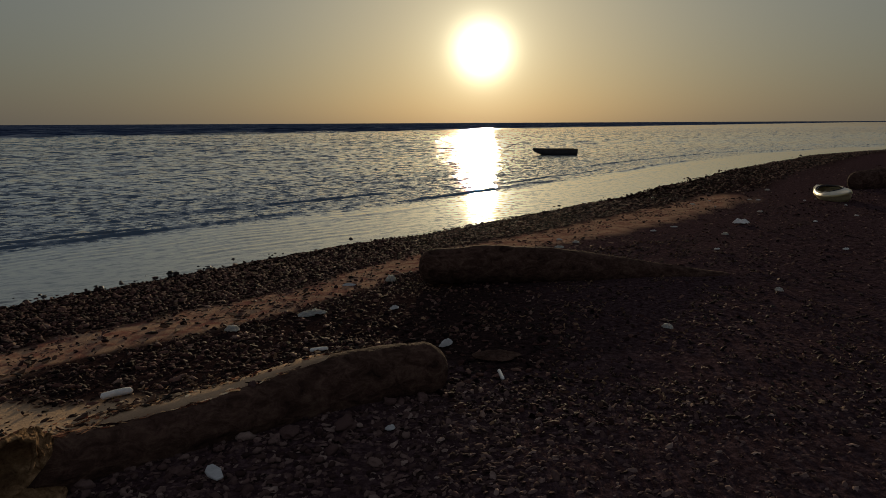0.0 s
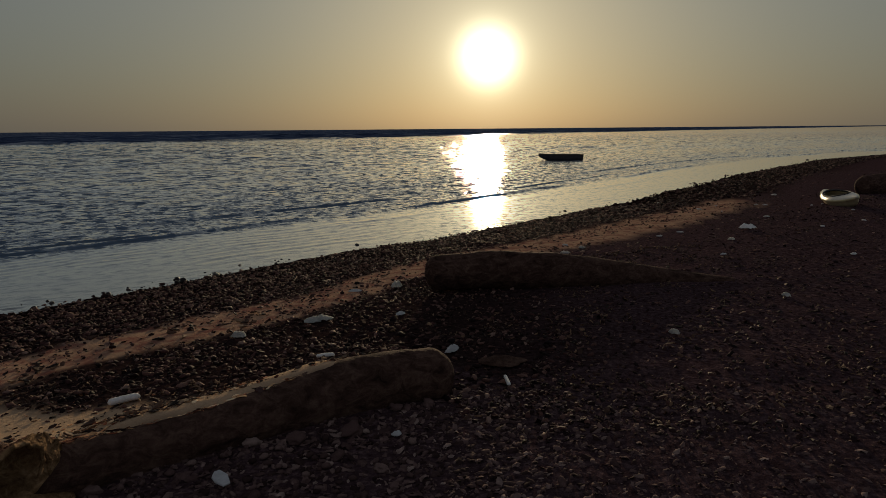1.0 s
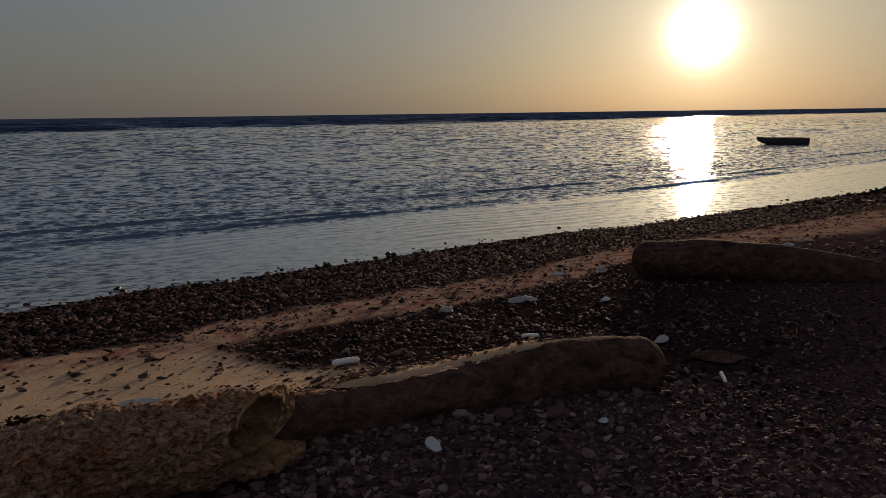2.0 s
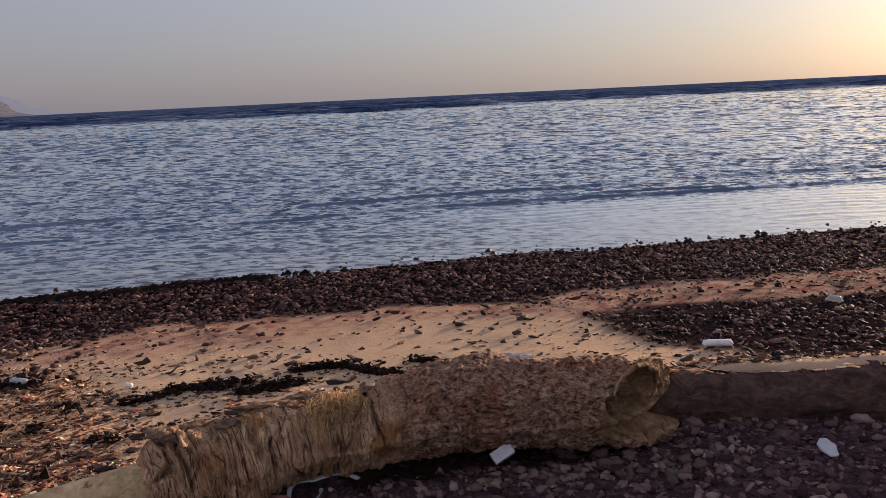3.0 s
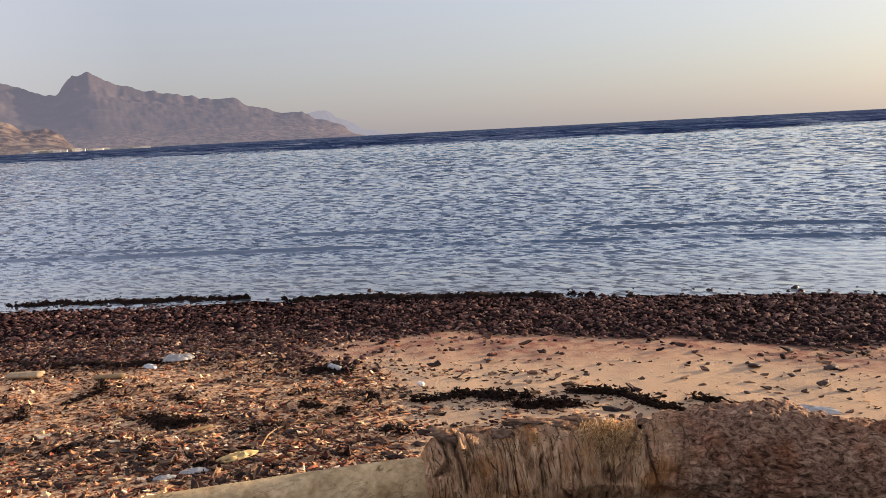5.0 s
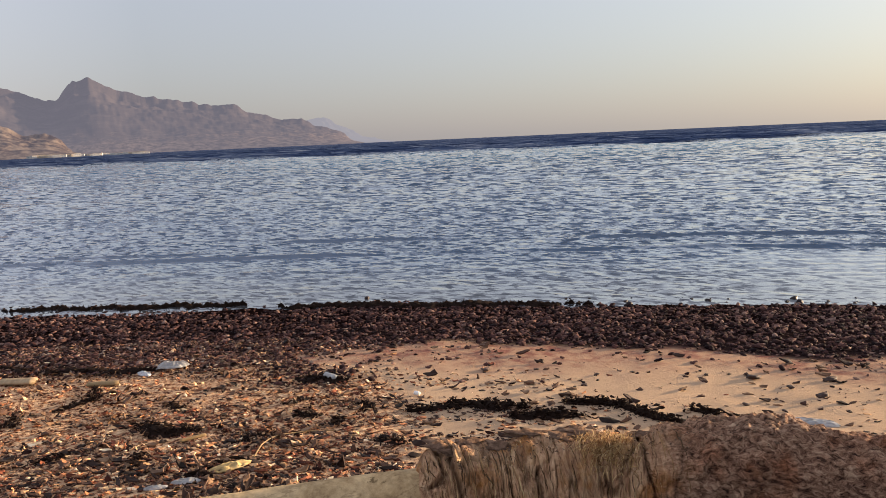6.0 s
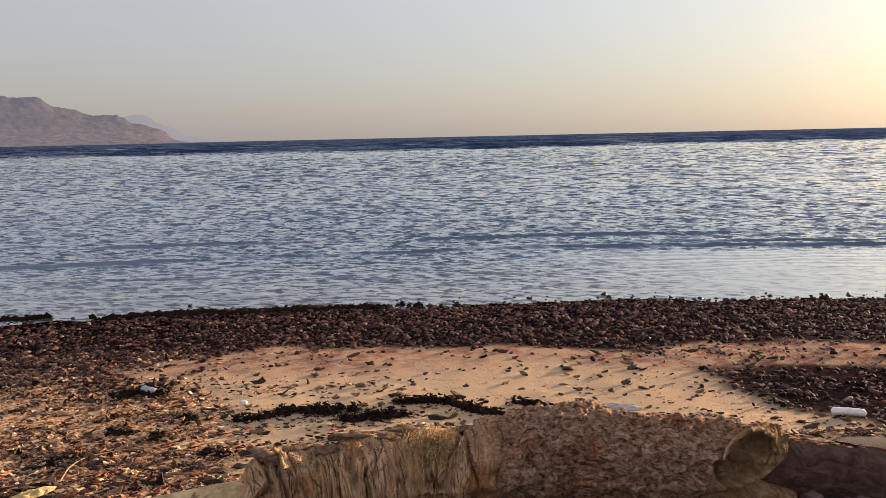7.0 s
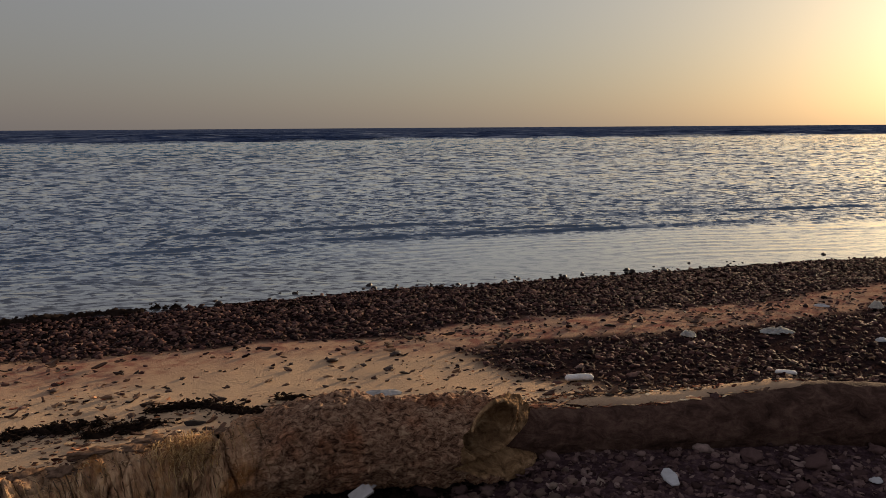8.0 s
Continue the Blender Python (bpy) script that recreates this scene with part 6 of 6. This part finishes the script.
def boat(x, y, turn):
    ob = thing("rowing_boat", pose(x, y, SEA_Z - 0.08, 0, 0, turn), "small dark open rowing boat afloat near the shore", "boat")
    V, F = hull_grid(2.4, 0.95, 0.38, 0.82, 0.35, 0.3)
    V2, F2 = shell(V, F, 0.03)
    part("hull", mesh_of("boat_hull", V2, F2, M_BOAT), ob)
    tr = V[:13]
    c = tr.mean(0)
    T = np.r_[tr, tr + (0.035, 0, 0), [c], [c + (0.035, 0, 0)]]
    f = [(k, k + 1, 26) for k in range(12)] + [(14 + k, 13 + k, 27) for k in range(12)] + [(12, 0, 26), (13, 25, 27)]
    part("transom", mesh_of("boat_transom", T, np.array(f), M_BOATWOOD, False), ob)
    for px in (-0.75, -0.1, 0.45):
        bm = bmesh.new()
        bmesh.ops.create_cube(bm, size=1, matrix=Matrix.Translation((px, 0, 0.28)) @ Matrix.Diagonal((0.2, 0.8 if px < 0.4 else 0.7, 0.03, 1)))
        part("thwart", from_bm("boat_thwart", bm, M_BOATWOOD, False), ob)
    for side in (0, 12):
        line = V[side::13]
        pieces = np.concatenate([line + (0, 0, 0.02), line + (0, 0.03 * (1 if side == 0 else -1), 0.02), line + (0, 0.03 * (1 if side == 0 else -1), -0.03), line + (0, 0, -0.03)])
        n = len(line)
        fs = [(a * n + k, a * n + k + 1, ((a + 1) % 4) * n + k + 1, ((a + 1) % 4) * n + k) for a in range(4) for k in range(n - 1)]
        part("gunwale", mesh_of("boat_gunwale", pieces, np.array(fs), M_BOATWOOD, False), ob)


boat(5.72, 40.0, 186)


def kayak(x, y, turn):
    ob = thing("kayak", pose(x, y, gz(x, y) - 0.05, 15, 0, turn), "pale scuffed kayak with a dark open cockpit lying on the beach", "kayak")
    L, B = 1.5, 0.48
    n, m = 40, 24
    V = []
    for k in range(n):
        t = k / (n - 1)
        half = B / 2 * max(0.01, math.sin(math.pi * t) ** (0.62 if t < 0.5 else 1.0))
        ends = 0.06 * abs(2 * t - 1) ** 3
        for q in range(m):
            a = 2 * math.pi * q / m
            c, s = math.cos(a), math.sin(a)
            zz = (0.19 + ends + 0.08 * s * (0.35 + 0.65 * math.sin(math.pi * t))) if s > 0 else 0.19 + ends + 0.19 * s * (0.25 + 0.75 * math.sin(math.pi * t) ** 0.5)
            V.append(((t - 0.5) * L, half * math.copysign(abs(c) ** 0.8, c), zz))
    V = np.array(V)
    i = np.arange(n * m).reshape(n, m)
    j = np.roll(i, -1, 1)
    F = np.stack([i[:-1], i[1:], j[1:], j[:-1]], -1).reshape(-1, 4)
    mid = V[F].mean(1)
    open_ = (np.abs(mid[:, 0] + 0.14) / 0.37) ** 2 + (mid[:, 1] / 0.18) ** 2 < 1
    hole = open_ & (mid[:, 2] > 0.20)
    upper = (np.arange(len(F)) % m) < m // 2
    part("hull", mesh_of("kayak_hull", V, F[~hole & ~upper], M_HULL), ob, "dull brownish underside")
    deck = part("deck", mesh_of("kayak_deck", V, F[~hole & upper], M_KAYAK), ob, "pale scuffed deck")
    well = V[F[hole]].reshape(-1, 3)
    w2 = well * (0.94, 0.92, 1) - (0, 0, 0.2)
    part("cockpit", mesh_of("kayak_cockpit", w2, np.arange(len(w2)).reshape(-1, 4), M_BLACK), ob, "dark cockpit lining")
    a = np.linspace(0, 2 * math.pi, 48, endpoint=False)
    ring = []
    for s, z in ((1.0, 0.0), (1.06, 0.02), (1.1, 0.0), (1.04, -0.02)):
        ring.append(np.c_[0.38 * s * np.cos(a) - 0.14, 0.19 * s * np.sin(a), 0.262 + z - 0.03 * np.abs(np.sin(a)) ** 2])
    R = np.concatenate(ring)
    fs = [(p * 48 + k, p * 48 + (k + 1) % 48, ((p + 1) % 4) * 48 + (k + 1) % 48, ((p + 1) % 4) * 48 + k) for p in range(4) for k in range(48)]
    part("cockpit_rim", mesh_of("kayak_rim", R, np.array(fs), M_BLACK), deck, "black cockpit rim")
    # the sunlit highlight along the deck edge, built as a yellow strip
    for s in (1, -1):
        t = np.linspace(0.02, 0.98, 40)
        half = B / 2 * np.maximum(0.01, np.sin(math.pi * t) ** np.where(t < 0.5, 0.62, 1.0))
        e = 0.06 * np.abs(2 * t - 1) ** 3
        line = np.c_[(t - 0.5) * L, s * half, 0.19 + e]
        P = np.concatenate([line + (0, s * 0.012, 0.02), line + (0, s * 0.018, -0.02), line + (0, -s * 0.01, -0.02), line + (0, -s * 0.01, 0.02)])
        f4 = [(p * 40 + k, p * 40 + k + 1, ((p + 1) % 4) * 40 + k + 1, ((p + 1) % 4) * 40 + k) for p in range(4) for k in range(39)]
        part("seam_strip", mesh_of("kayak_seam", P, np.array(f4), M_KAYAK2), ob, "seam strip coloured yellow as if sunlit")


kayak(7.20, 13.52, 264)

# ---- the nearest pebbles, each by itself ----
PEB = [mesh_of("pebble", V, F, M_STONE) for V, F in (ico(1, 100 + k, 0.55) for k in range(8))]
rng = np.random.default_rng(77)
x, y = pick(rng, 290, -2.3, -0.2, 1.2, 3.4, lambda x, y: (log_s(x, y)[0] > 0.1) * 1.0)
for k in range(len(x)):
    ob = new("pebble", PEB[k % 8])
    ob.parent = ground
    s = rng.uniform(0.025, 0.06)
    ob.matrix_basis = pose(x[k], y[k], gz(x[k], y[k]) + 0.2 * s, rng.uniform(-20, 20), rng.uniform(-20, 20), rng.uniform(0, 360)) @ Matrix.Diagonal((s, s, s, 1))


def singles(name, meshes, count, box, chance, lo, hi, seed, lift):
    """Pieces of a bed that lie nearest, each an object of its own on shared mesh data."""
    r = np.random.default_rng(seed)
    x, y = pick(r, count, *box, chance)
    for k in range(len(x)):
        ob = new(name, meshes[k % len(meshes)])
        ob.parent = ground
        q = r.uniform(lo, hi)
        ob.matrix_basis = pose(x[k], y[k], gz(x[k], y[k]) + lift * q, r.uniform(-18, 18), r.uniform(-18, 18), r.uniform(0, 360)) @ Matrix.Diagonal((q, q, q, 1))


WETS = [mesh_of("wet_pebble", V, F, M_STONE_WET) for V, F in (ico(2, 140 + k, 0.45, 0.6) for k in range(8))]
SCRAPS = [mesh_of("weed_scrap", V, F, M_CHIP_ONE, False) for V, F in FLAKES]
singles("wet_pebble", WETS, 290, (-6.3, -2.4, 2.6, 6.6), band_chance, 0.03, 0.07, 91, 0.2)
singles("gravel_stone", WETS, 250, (-2.7, 0.2, 3.5, 5.8), patch_chance, 0.03, 0.06, 93, 0.2)
singles("weed_scrap", SCRAPS, 290, (-4.9, -2.95, -0.7, 1.2), debris_chance, 0.02, 0.05, 95, 0.12)
